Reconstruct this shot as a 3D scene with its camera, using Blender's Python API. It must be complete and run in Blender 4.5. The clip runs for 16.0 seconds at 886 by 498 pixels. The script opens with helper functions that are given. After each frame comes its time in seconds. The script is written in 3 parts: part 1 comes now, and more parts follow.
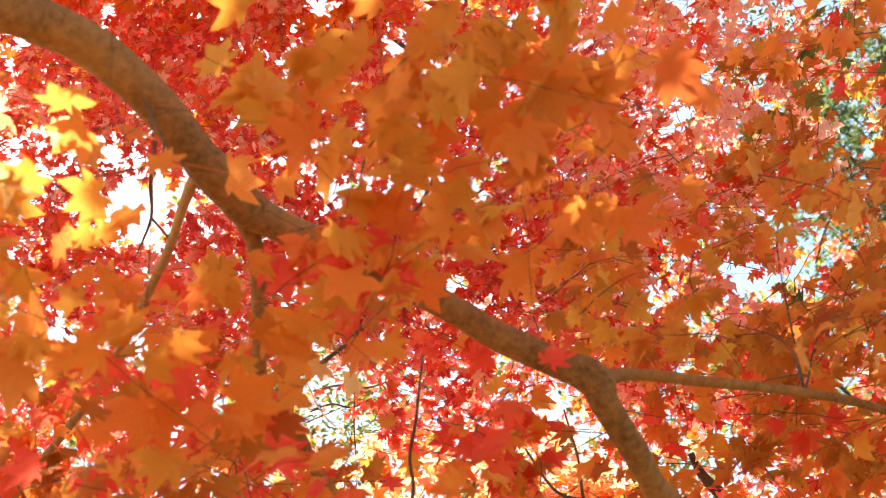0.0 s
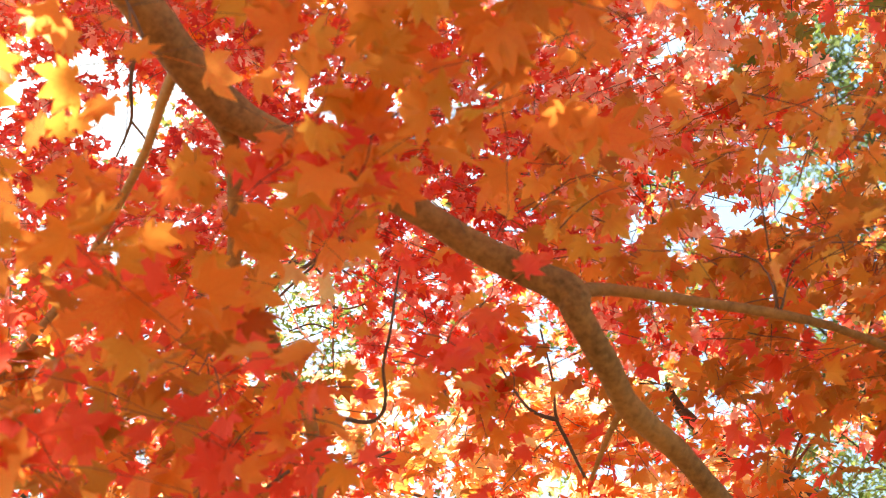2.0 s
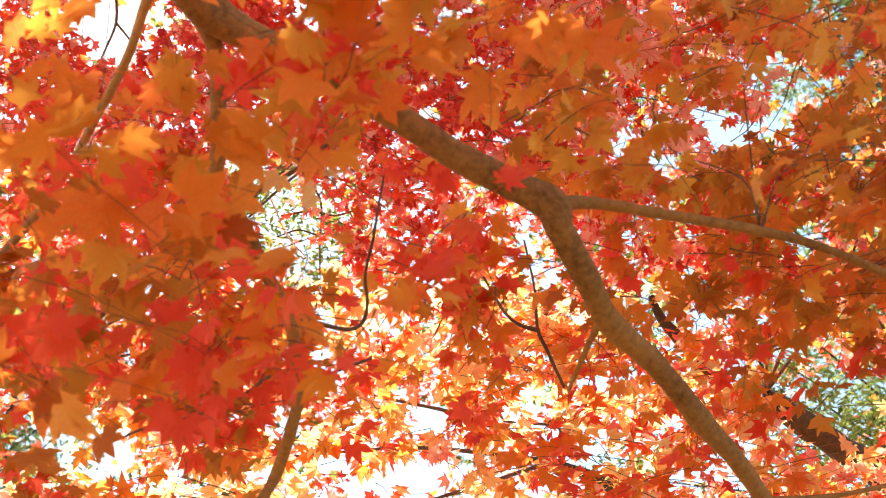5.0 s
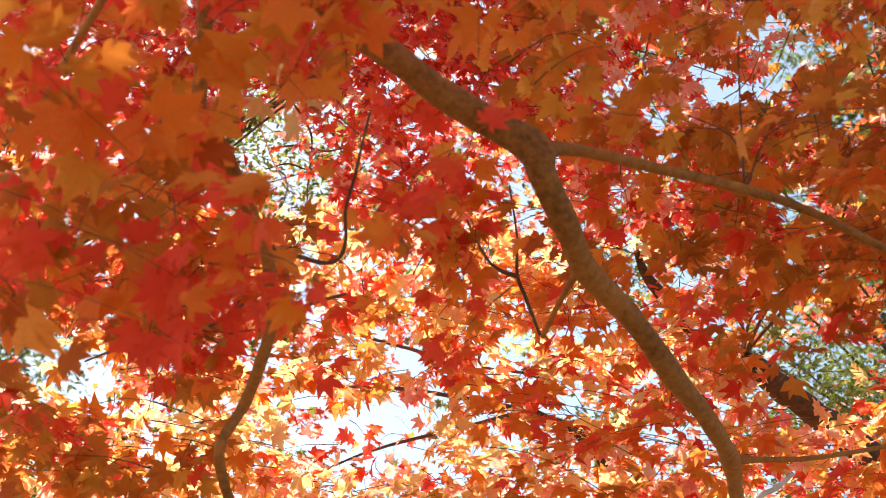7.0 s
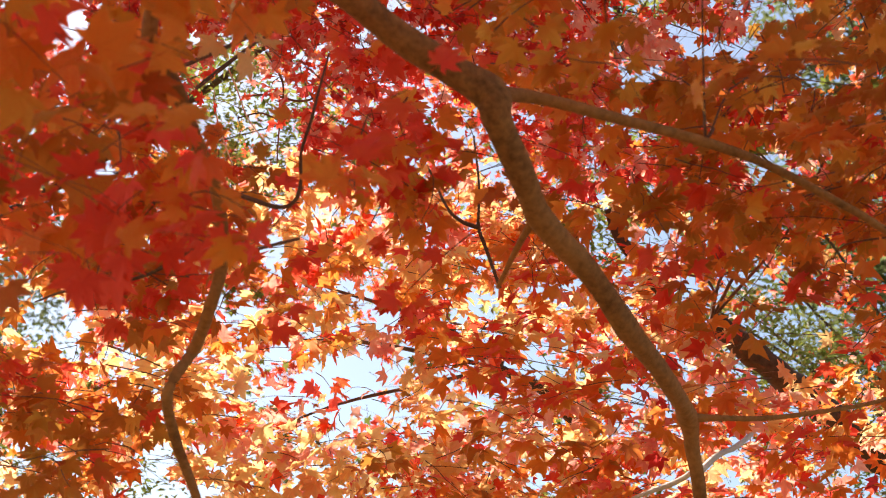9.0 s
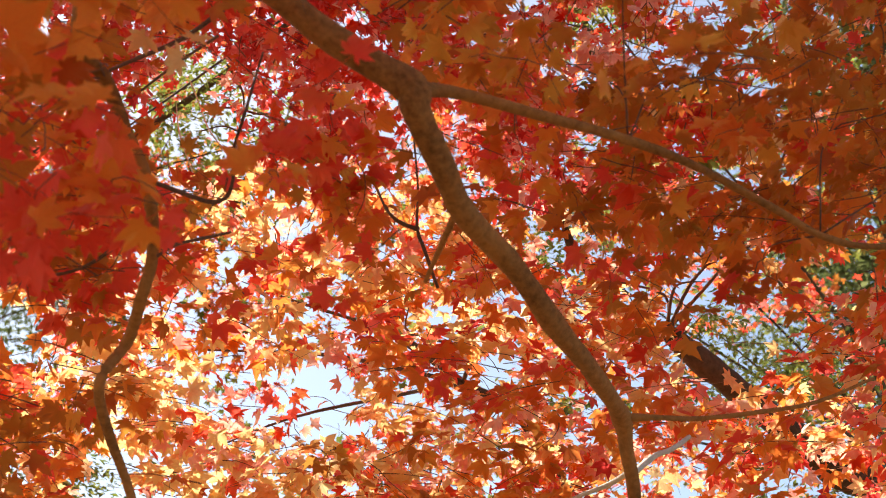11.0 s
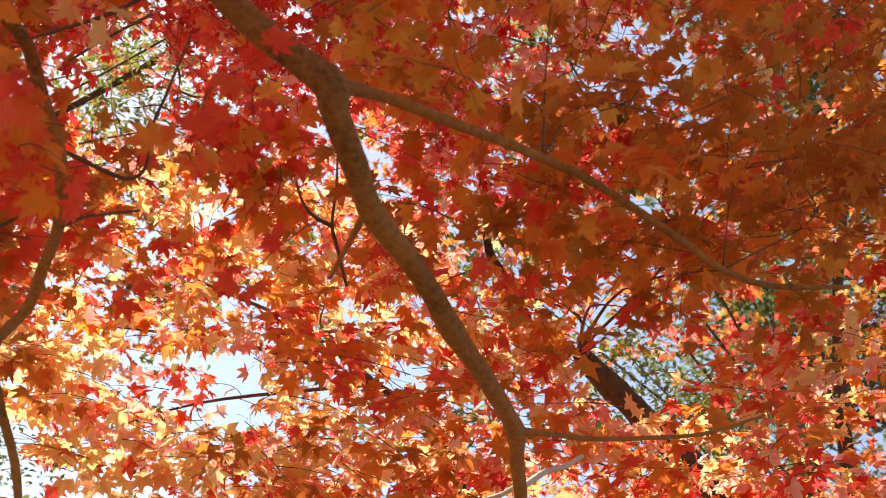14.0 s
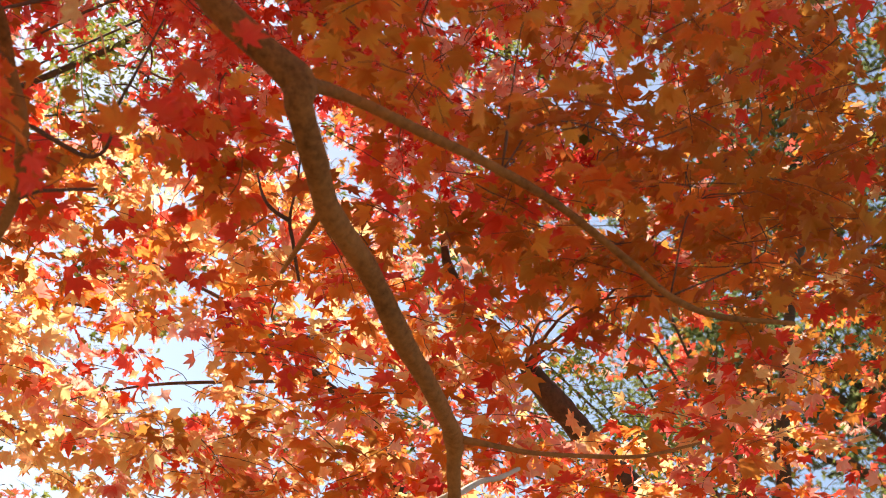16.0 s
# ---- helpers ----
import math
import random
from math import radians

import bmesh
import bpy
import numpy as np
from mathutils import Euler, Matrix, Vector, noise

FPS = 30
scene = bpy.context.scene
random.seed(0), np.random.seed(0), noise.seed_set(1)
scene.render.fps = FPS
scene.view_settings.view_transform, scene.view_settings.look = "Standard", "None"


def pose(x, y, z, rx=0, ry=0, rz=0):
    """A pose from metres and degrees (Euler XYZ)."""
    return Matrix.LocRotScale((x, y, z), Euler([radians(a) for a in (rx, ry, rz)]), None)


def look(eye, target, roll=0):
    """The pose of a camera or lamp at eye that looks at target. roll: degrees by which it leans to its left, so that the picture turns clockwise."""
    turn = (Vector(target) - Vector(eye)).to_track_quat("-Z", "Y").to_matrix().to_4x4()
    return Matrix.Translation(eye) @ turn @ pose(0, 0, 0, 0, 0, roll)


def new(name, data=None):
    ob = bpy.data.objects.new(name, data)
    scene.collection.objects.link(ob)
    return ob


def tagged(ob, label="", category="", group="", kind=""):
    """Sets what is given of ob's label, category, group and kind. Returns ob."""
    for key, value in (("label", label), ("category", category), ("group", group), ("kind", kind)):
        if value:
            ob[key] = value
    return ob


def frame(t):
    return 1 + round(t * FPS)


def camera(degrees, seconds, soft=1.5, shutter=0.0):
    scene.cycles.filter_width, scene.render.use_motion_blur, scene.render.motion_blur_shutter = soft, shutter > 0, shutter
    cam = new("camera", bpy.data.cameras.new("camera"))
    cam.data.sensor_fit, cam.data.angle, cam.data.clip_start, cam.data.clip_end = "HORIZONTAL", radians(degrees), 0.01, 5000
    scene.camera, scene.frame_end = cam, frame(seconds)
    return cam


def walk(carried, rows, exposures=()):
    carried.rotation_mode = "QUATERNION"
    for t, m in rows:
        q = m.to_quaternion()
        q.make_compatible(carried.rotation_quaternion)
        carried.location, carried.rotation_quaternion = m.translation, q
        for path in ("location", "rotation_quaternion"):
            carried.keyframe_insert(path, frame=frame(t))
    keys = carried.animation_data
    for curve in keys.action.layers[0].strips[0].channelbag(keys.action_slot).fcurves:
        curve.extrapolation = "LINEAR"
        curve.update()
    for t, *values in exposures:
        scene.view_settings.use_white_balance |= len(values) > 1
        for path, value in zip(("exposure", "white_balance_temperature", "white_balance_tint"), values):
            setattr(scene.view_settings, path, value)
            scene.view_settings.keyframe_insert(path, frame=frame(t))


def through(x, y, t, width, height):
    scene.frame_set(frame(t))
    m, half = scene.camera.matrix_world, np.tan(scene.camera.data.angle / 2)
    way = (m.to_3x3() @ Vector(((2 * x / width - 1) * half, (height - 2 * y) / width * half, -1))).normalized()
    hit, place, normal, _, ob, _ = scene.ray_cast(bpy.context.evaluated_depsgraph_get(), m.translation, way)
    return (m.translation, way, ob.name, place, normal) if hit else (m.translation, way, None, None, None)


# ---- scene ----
# ---- the camera and its walk ----
cam = camera(36.65, 16.0, soft=0.95)
# close leaves lie a little out of focus
cam.data.dof.use_dof = True
cam.data.dof.focus_distance = 2.9
cam.data.dof.aperture_fstop = 7.5
# seconds, eye, yaw, pitch, lean
PATH = (
    (0, 0.0000, 0.0000, 1.5500, 0.000, 35.002, 0.000),
    (0.5, -0.0003, -0.0019, 1.5429, -0.179, 34.499, 0.044),
    (1, 0.0033, 0.0094, 1.5305, -0.328, 34.080, 0.588),
    (1.5, 0.0072, 0.0196, 1.5237, -0.553, 33.272, 1.104),
    (2, 0.0145, 0.0274, 1.5236, -0.635, 32.343, 1.574),
    (2.5, 0.0192, 0.0272, 1.5257, -0.683, 31.397, 1.508),
    (3, 0.0180, 0.0257, 1.5224, -0.824, 30.712, 1.521),
    (3.5, 0.0189, 0.0200, 1.5249, -0.882, 29.963, 1.480),
    (4, 0.0220, 0.0191, 1.5233, -0.924, 29.458, 1.564),
    (6.5, 0.0425, 0.0351, 1.5276, -1.494, 26.692, 4.979),
    (7, 0.0494, 0.0379, 1.5239, -1.584, 26.147, 5.791),
    (7.5, 0.0519, 0.0422, 1.5223, -1.888, 25.596, 6.329),
    (8, 0.0533, 0.0468, 1.5185, -2.325, 25.141, 6.405),
    (8.5, 0.0710, 0.0585, 1.5202, -2.429, 24.774, 6.674),
    (9, 0.0973, 0.0674, 1.5225, -2.355, 24.585, 6.885),
    (11.5, 0.2062, 0.0406, 1.4659, -2.662, 26.152, 7.446),
    (12, 0.2123, 0.0305, 1.4668, -3.430, 26.159, 7.587),
    (12.5, 0.2236, 0.0223, 1.4702, -3.894, 26.069, 8.399),
    (13, 0.2362, 0.0224, 1.4746, -4.206, 26.148, 9.663),
    (13.5, 0.2384, 0.0273, 1.4731, -4.752, 26.362, 10.706),
    (14, 0.2377, 0.0302, 1.4686, -5.280, 26.612, 11.486),
    (14.5, 0.2399, 0.0289, 1.4675, -5.700, 26.772, 12.522),
    (15, 0.2416, 0.0222, 1.4676, -6.179, 26.909, 13.469),
    (15.5, 0.2437, 0.0175, 1.4670, -6.645, 27.053, 14.547),
    (16, 0.2475, 0.0130, 1.4662, -6.995, 27.162, 15.516),
)
EXPOSURES = ((0, 2.74, 6600, -6), (3, 2.8, 6600, -7), (4.2, 2.8, 6600, -7), (6.5, 2.32, 6800, 1), (9, 1.86, 7000, 10), (16, 1.84, 7000, 10))
walk(cam, [(t, pose(x, y, z, 90 + p, 0, w) @ pose(0, 0, 0, 0, 0, r)) for t, x, y, z, w, p, r in PATH], EXPOSURES)

# ---- sky and sun ----
SUN_EL, SUN_AZ = 52.0, 33.0   # degrees; azimuth to the left of +y
world = bpy.data.worlds.new("sky")
scene.world = world
world.use_nodes = True
wn = world.node_tree.nodes
sky = wn.new("ShaderNodeTexSky")
sky.sky_type = "NISHITA"
sky.sun_disc = False
sky.sun_elevation = radians(SUN_EL)
sky.sun_rotation = radians(-SUN_AZ)
sky.dust_density = 1.3
wn["Background"].inputs["Strength"].default_value = 0.056
world.node_tree.links.new(sky.outputs[0], wn["Background"].inputs[0])
sun = new("sun", bpy.data.lights.new("sun", "SUN"))
sun.data.energy = 2.9
sun.data.angle = radians(0.53)
sun.data.color = (1.0, 0.95, 0.86)
e, a = radians(SUN_EL), radians(SUN_AZ)
sun_dir = Vector((-math.sin(a) * math.cos(e), math.cos(a) * math.cos(e), math.sin(e)))
sun.matrix_world = look(sun_dir * 30, (0, 0, 0))


# ---- materials ----
def material(name):
    m = bpy.data.materials.new(name)
    m.use_nodes = True
    return m, m.node_tree.nodes, m.node_tree.links


def ramp(nodes, stops):
    r = nodes.new("ShaderNodeValToRGB")
    el = r.color_ramp.elements
    while len(el) < len(stops):
        el.new(0.5)
    for i, c in enumerate(stops):
        el[i].position = i / max(1, len(stops) - 1)
        el[i].color = (*c, 1)
    return r


def leaf_material(name, stops, joined=True, through=0.58, rough=0.4):
    """A thin leaf: its colour goes by the leaf, with blotches, darker veins and light that shines through it."""
    m, n, l = material(name)
    for x in list(n):
        n.remove(x)
    out = n.new("ShaderNodeOutputMaterial")
    pick = n.new("ShaderNodeNewGeometry" if joined else "ShaderNodeObjectInfo")
    which = pick.outputs["Random Per Island" if joined else "Random"]
    cr = ramp(n, stops)
    tex = n.new("ShaderNodeTexCoord")
    blot = n.new("ShaderNodeTexNoise")
    blot.inputs["Scale"].default_value = 26
    blot.inputs["Detail"].default_value = 4
    l.new(tex.outputs["Object"], blot.inputs["Vector"])
    shift = n.new("ShaderNodeMath")
    shift.operation = "MULTIPLY_ADD"
    shift.inputs[1].default_value = 0.7
    shift.inputs[2].default_value = -0.35
    l.new(blot.outputs["Fac"], shift.inputs[0])
    add = n.new("ShaderNodeMath")
    add.operation = "ADD"
    add.use_clamp = True
    l.new(which, add.inputs[0])
    l.new(shift.outputs[0], add.inputs[1])
    l.new(add.outputs[0], cr.inputs["Fac"])
    vein = n.new("ShaderNodeAttribute")
    vein.attribute_name = "rib"
    vr = n.new("ShaderNodeMapRange")
    vr.inputs["From Min"].default_value = 0.0
    vr.inputs["From Max"].default_value = 0.16
    vr.inputs["To Min"].default_value = 0.07
    vr.inputs["To Max"].default_value = 0.0
    l.new(vein.outputs["Fac"], vr.inputs["Value"])
    mixc = n.new("ShaderNodeMix")
    mixc.data_type = "RGBA"
    l.new(vr.outputs[0], mixc.inputs["Factor"])
    l.new(cr.outputs["Color"], mixc.inputs["A"])
    mixc.inputs["B"].default_value = (0.22, 0.03, 0.012, 1)
    p = n.new("ShaderNodeBsdfPrincipled")
    p.inputs["Roughness"].default_value = rough
    p.inputs["Specular IOR Level"].default_value = 0.28
    l.new(mixc.outputs["Result"], p.inputs["Base Color"])
    bump = n.new("ShaderNodeBump")
    bump.inputs["Strength"].default_value = 0.25
    bump.inputs["Distance"].default_value = 0.002
    fine = n.new("ShaderNodeTexNoise")
    fine.inputs["Scale"].default_value = 300
    l.new(tex.outputs["Object"], fine.inputs["Vector"])
    l.new(fine.outputs["Fac"], bump.inputs["Height"])
    l.new(bump.outputs[0], p.inputs["Normal"])
    t = n.new("ShaderNodeBsdfTranslucent")
    hsv = n.new("ShaderNodeHueSaturation")
    hsv.inputs["Value"].default_value = 1.15
    hsv.inputs["Saturation"].default_value = 0.97
    l.new(mixc.outputs["Result"], hsv.inputs["Color"])
    l.new(hsv.outputs[0], t.inputs["Color"])
    mix = n.new("ShaderNodeMixShader")
    mix.inputs[0].default_value = through
    l.new(p.outputs[0], mix.inputs[1])
    l.new(t.outputs[0], mix.inputs[2])
    l.new(mix.outputs[0], out.inputs["Surface"])
    return m


def bark_material(name, dark, light, scale=30.0, bump=0.5):
    m, n, l = material(name)
    p = n["Principled BSDF"]
    tex = n.new("ShaderNodeTexCoord")
    big = n.new("ShaderNodeTexNoise")
    big.inputs["Scale"].default_value = scale * 0.3
    big.inputs["Detail"].default_value = 6
    grain = n.new("ShaderNodeTexNoise")
    grain.inputs["Scale"].default_value = scale * 4
    grain.inputs["Detail"].default_value = 8
    grain.inputs["Roughness"].default_value = 0.65
    for x in (big, grain):
        l.new(tex.outputs["Object"], x.inputs["Vector"])
    s = n.new("ShaderNodeMath")
    s.operation = "MULTIPLY_ADD"
    s.inputs[1].default_value = 0.5
    l.new(grain.outputs["Fac"], s.inputs[0])
    h = n.new("ShaderNodeMath")
    h.operation = "MULTIPLY"
    h.inputs[1].default_value = 0.5
    l.new(big.outputs["Fac"], h.inputs[0])
    l.new(h.outputs[0], s.inputs[2])
    mid = tuple((a + b) / 2 for a, b in zip(dark, light))
    cr = ramp(n, (dark, dark, mid, light, light))
    for el, at in zip(cr.color_ramp.elements, (0.12, 0.34, 0.49, 0.66, 0.9)):
        el.position = at
    l.new(s.outputs[0], cr.inputs["Fac"])
    spots = n.new("ShaderNodeTexVoronoi")
    spots.inputs["Scale"].default_value = scale * 3.5
    spots.inputs["Randomness"].default_value = 1.0
    l.new(tex.outputs["Object"], spots.inputs["Vector"])
    dot = n.new("ShaderNodeMapRange")
    dot.inputs["From Min"].default_value = 0.1
    dot.inputs["From Max"].default_value = 0.34
    dot.inputs["To Min"].default_value = 0.12
    dot.inputs["To Max"].default_value = 0.0
    l.new(spots.outputs["Distance"], dot.inputs["Value"])
    patchy = n.new("ShaderNodeMath")
    patchy.operation = "MULTIPLY"
    patchy.use_clamp = True
    l.new(dot.outputs[0], patchy.inputs[0])
    l.new(big.outputs["Fac"], patchy.inputs[1])
    scar = n.new("ShaderNodeMix")
    scar.data_type = "RGBA"
    l.new(patchy.outputs[0], scar.inputs["Factor"])
    l.new(cr.outputs[0], scar.inputs["A"])
    scar.inputs["B"].default_value = (*(c * 0.45 for c in dark), 1)
    l.new(scar.outputs["Result"], p.inputs["Base Color"])
    p.inputs["Roughness"].default_value = 0.85
    p.inputs["Specular IOR Level"].default_value = 0.2
    b = n.new("ShaderNodeBump")
    b.inputs["Strength"].default_value = bump
    b.inputs["Distance"].default_value = 0.004
    l.new(s.outputs[0], b.inputs["Height"])
    l.new(b.outputs[0], p.inputs["Normal"])
    return m


ORANGE = ((0.74, 0.19, 0.022), (0.77, 0.28, 0.03), (0.75, 0.15, 0.026), (0.79, 0.36, 0.045))
RED = ((0.72, 0.05, 0.024), (0.78, 0.085, 0.03), (0.82, 0.07, 0.045), (0.79, 0.15, 0.035))
CRIMSON = ((0.5, 0.03, 0.03), (0.72, 0.06, 0.055), (0.84, 0.2, 0.16), (0.76, 0.055, 0.05))
# red leaves in the sun: the paling by sunlight is put into the colour
SUNLIT_SALMON = ((0.86, 0.34, 0.25), (0.91, 0.56, 0.42), (0.82, 0.16, 0.12), (0.92, 0.64, 0.48))
# yellow leaves in sun patches; their creamy sunlit look is painted in
SUNLIT_YELLOW = ((0.78, 0.54, 0.2), (0.83, 0.64, 0.32), (0.74, 0.43, 0.11))
# golden leaves, with the bleaching of strong sun put into the colour
SUNLIT_GOLD = ((0.82, 0.47, 0.14), (0.87, 0.69, 0.31), (0.84, 0.57, 0.21), (0.82, 0.36, 0.15), (0.89, 0.74, 0.38))
# orange leaves darkened to brown: the crown's shade is put into the colour
SHADED_ORANGE = ((0.5, 0.16, 0.02), (0.53, 0.22, 0.026), (0.48, 0.105, 0.02), (0.56, 0.285, 0.035))
GREEN = ((0.06, 0.085, 0.025), (0.11, 0.135, 0.04), (0.19, 0.21, 0.08))
OLIVE = ((0.1, 0.14, 0.022), (0.19, 0.23, 0.04), (0.3, 0.31, 0.075))
# a still paler version, sunlight painted in, for one lit column of leaves
SUNLIT_BLUSH = ((0.88, 0.44, 0.33), (0.92, 0.62, 0.48), (0.86, 0.32, 0.24), (0.93, 0.68, 0.54))
OCHRE = ((0.64, 0.24, 0.024), (0.67, 0.31, 0.034), (0.65, 0.19, 0.024), (0.72, 0.39, 0.05))
PALETTE = {"orange": ORANGE, "red": RED, "crimson": CRIMSON, "yellow": SUNLIT_YELLOW, "gold": SUNLIT_GOLD, "salmon": SUNLIT_SALMON, "brown": SHADED_ORANGE, "green": GREEN, "olive": OLIVE, "ochre": OCHRE, "blush": SUNLIT_BLUSH}
LEAF = {k: leaf_material(k + " leaves", v) for k, v in PALETTE.items()}
LEAF_ONE = {k: leaf_material(k + " leaf", v, joined=False) for k, v in PALETTE.items() if k not in ("green", "olive")}
BARK = bark_material("maple bark", (0.14, 0.062, 0.02), (0.47, 0.22, 0.072), 24, 0.9)
TAN_BARK = bark_material("tan bark", (0.3, 0.16, 0.06), (0.55, 0.32, 0.13))
TWIG_BARK = bark_material("twig bark", (0.07, 0.042, 0.03), (0.22, 0.13, 0.085), 60)
# whitish colour stands in for direct sun on a few twigs
SUNLIT_BARK = bark_material("sunlit bark", (0.48, 0.44, 0.38), (0.8, 0.76, 0.68), 60)
OLD_BARK = bark_material("old bark", (0.035, 0.026, 0.018), (0.14, 0.1, 0.065), 20, 1.0)


# ---- the ground ----
def ground_material():
    m, n, l = material("leaf litter and grass")
    p = n["Principled BSDF"]
    tex = n.new("ShaderNodeTexCoord")
    patch = n.new("ShaderNodeTexNoise")
    patch.inputs["Scale"].default_value = 0.4
    patch.inputs["Detail"].default_value = 6
    bits = n.new("ShaderNodeTexVoronoi")
    bits.inputs["Scale"].default_value = 26
    for x in (patch, bits):
        l.new(tex.outputs["Object"], x.inputs["Vector"])
    grass = ramp(n, ((0.05, 0.08, 0.02), (0.08, 0.1, 0.03), (0.13, 0.1, 0.045)))
    l.new(patch.outputs["Fac"], grass.inputs["Fac"])
    litter = ramp(n, ((0.3, 0.09, 0.03), (0.2, 0.06, 0.03), (0.36, 0.16, 0.05)))
    l.new(bits.outputs["Color"], litter.inputs["Fac"])
    mix = n.new("ShaderNodeMix")
    mix.data_type = "RGBA"
    l.new(patch.outputs["Fac"], mix.inputs["Factor"])
    l.new(grass.outputs[0], mix.inputs["A"])
    l.new(litter.outputs[0], mix.inputs["B"])
    l.new(mix.outputs["Result"], p.inputs["Base Color"])
    p.inputs["Roughness"].default_value = 0.9
    b = n.new("ShaderNodeBump")
    b.inputs["Distance"].default_value = 0.006
    l.new(bits.outputs["Distance"], b.inputs["Height"])
    l.new(b.outputs[0], p.inputs["Normal"])
    return m


bm = bmesh.new()
RINGS = [0, 2, 4, 7, 11, 16, 24, 40, 80, 200, 800, 3000]
last = None
for r in RINGS:
    ring = []
    for i in range(48):
        t = i * math.tau / 48
        x, y = r * math.cos(t), r * math.sin(t)
        z = noise.noise(Vector((x * 0.15, y * 0.15, 0))) * min(r, 12) * 0.02 - 0.02 * min(r, 4)
        ring.append(bm.verts.new((x, y, z)))
        if r == 0:
            ring = ring * 48
            break
    if last:
        for i in range(48):
            q = [last[i], ring[i], ring[(i + 1) % 48], last[(i + 1) % 48]]
            bm.faces.new(list(dict.fromkeys(q)))
    last = ring
for f in bm.faces:
    f.smooth = True
me = bpy.data.meshes.new("ground")
bm.to_mesh(me)
bm.free()
me.materials.append(ground_material())
tagged(new("ground", me), "grassy ground with fallen red and brown leaves", "ground", kind="structure")


# ---- wood ----
def smooth_path(points, steps=6):
    """A Catmull-Rom curve through rows of x, y, z, radius."""
    p = np.array(points, float)
    p = np.vstack([2 * p[0] - p[1], p, 2 * p[-1] - p[-2]])
    out = []
    for i in range(1, len(p) - 2):
        for s in range(steps):
            t = s / steps
            out.append(0.5 * (2 * p[i] + (p[i + 1] - p[i - 1]) * t + (2 * p[i - 1] - 5 * p[i] + 4 * p[i + 1] - p[i + 2]) * t * t
                              + (3 * p[i] - p[i - 1] - 3 * p[i + 1] + p[i + 2]) * t ** 3))
    out.append(p[-2])
    return np.array(out)


def tube(path, sides=10, rough=0.0, verts=None, faces=None, seed=0.0):
    """A closed tapering tube along rows of x, y, z, radius, with uneven girth."""
    verts = [] if verts is None else verts
    faces = [] if faces is None else faces
    start = len(verts)
    up = Vector((0.3, 0.2, 1.0))
    pts = [Vector(q[:3]) for q in path]
    for i, q in enumerate(path):
        d = (pts[min(i + 1, len(pts) - 1)] - pts[max(i - 1, 0)]).normalized()
        s = d.cross(up)
        s = s.normalized() if s.length > 1e-4 else Vector((1, 0, 0))
        w = s.cross(d)
        for k in range(sides):
            a = k * math.tau / sides
            v = s * math.cos(a) + w * math.sin(a)
            r = max(q[3], 0.0004)
            if rough:
                r *= 1 + rough * noise.noise(pts[i] * 14 + v * 0.8 + Vector((seed, 0, 0))) + rough * 0.6 * noise.noise(pts[i] * 45 + v * 2)
            verts.append(tuple(pts[i] + v * r))
    for i in range(len(path) - 1):
        for k in range(sides):
            a, b = start + i * sides + k, start + i * sides + (k + 1) % sides
            faces.append((a, b, b + sides, a + sides))
    faces.append(tuple(start + k for k in reversed(range(sides))))
    end = start + (len(path) - 1) * sides
    faces.append(tuple(end + k for k in range(sides)))
    return verts, faces


def mesh_object(name, verts, faces, mat, parent=None, label="", smooth=True):
    me = bpy.data.meshes.new(name)
    me.from_pydata(verts, [], faces)
    me.materials.append(mat)
    if smooth:
        me.polygons.foreach_set("use_smooth", [True] * len(me.polygons))
    me.update()
    ob = new(name, me)
    ob.parent = parent
    if parent:
        ob.matrix_parent_inverse = Matrix.Translation(parent.location).inverted()
    return tagged(ob, label)


def branch(name, parent, points, sides=12, rough=0.1, mat=None, label="", steps=7, knots=()):
    path = smooth_path(points, steps)
    for k, size in knots:      # swollen nodes along the branch
        for q in path:
            d = np.linalg.norm(q[:3] - np.array(k))
            q[3] *= 1 + size * math.exp(-(d / 0.025) ** 2)
    v, f = tube(path, sides, rough, seed=len(path))
    return mesh_object(name, v, f, mat or BARK, parent, label)


def boughs(parent, root, ends, thick, mat=None):
    """Slender bent branches from one place to several."""
    r = random.Random(len(ends))
    a = Vector(root)
    for end in ends:
        z = Vector(end)
        w = min(0.08, 0.18 * (z - a).length)
        m = a.lerp(z, 0.35) + Vector((r.uniform(-w, w), r.uniform(-w, w), r.uniform(0.0, w)))
        n = a.lerp(z, 0.7) + Vector((r.uniform(-w, w), r.uniform(-w, w), r.uniform(-w * 0.6, w)))
        branch("branch", parent, ((*a, thick), (*m, thick * 0.75), (*n, thick * 0.5), (*z, thick * 0.15)), 6, mat=mat, steps=4)


def tree(name, base, label, group="maples"):
    ob = new(name)
    ob.location = base
    return tagged(ob, label, "tree", group)


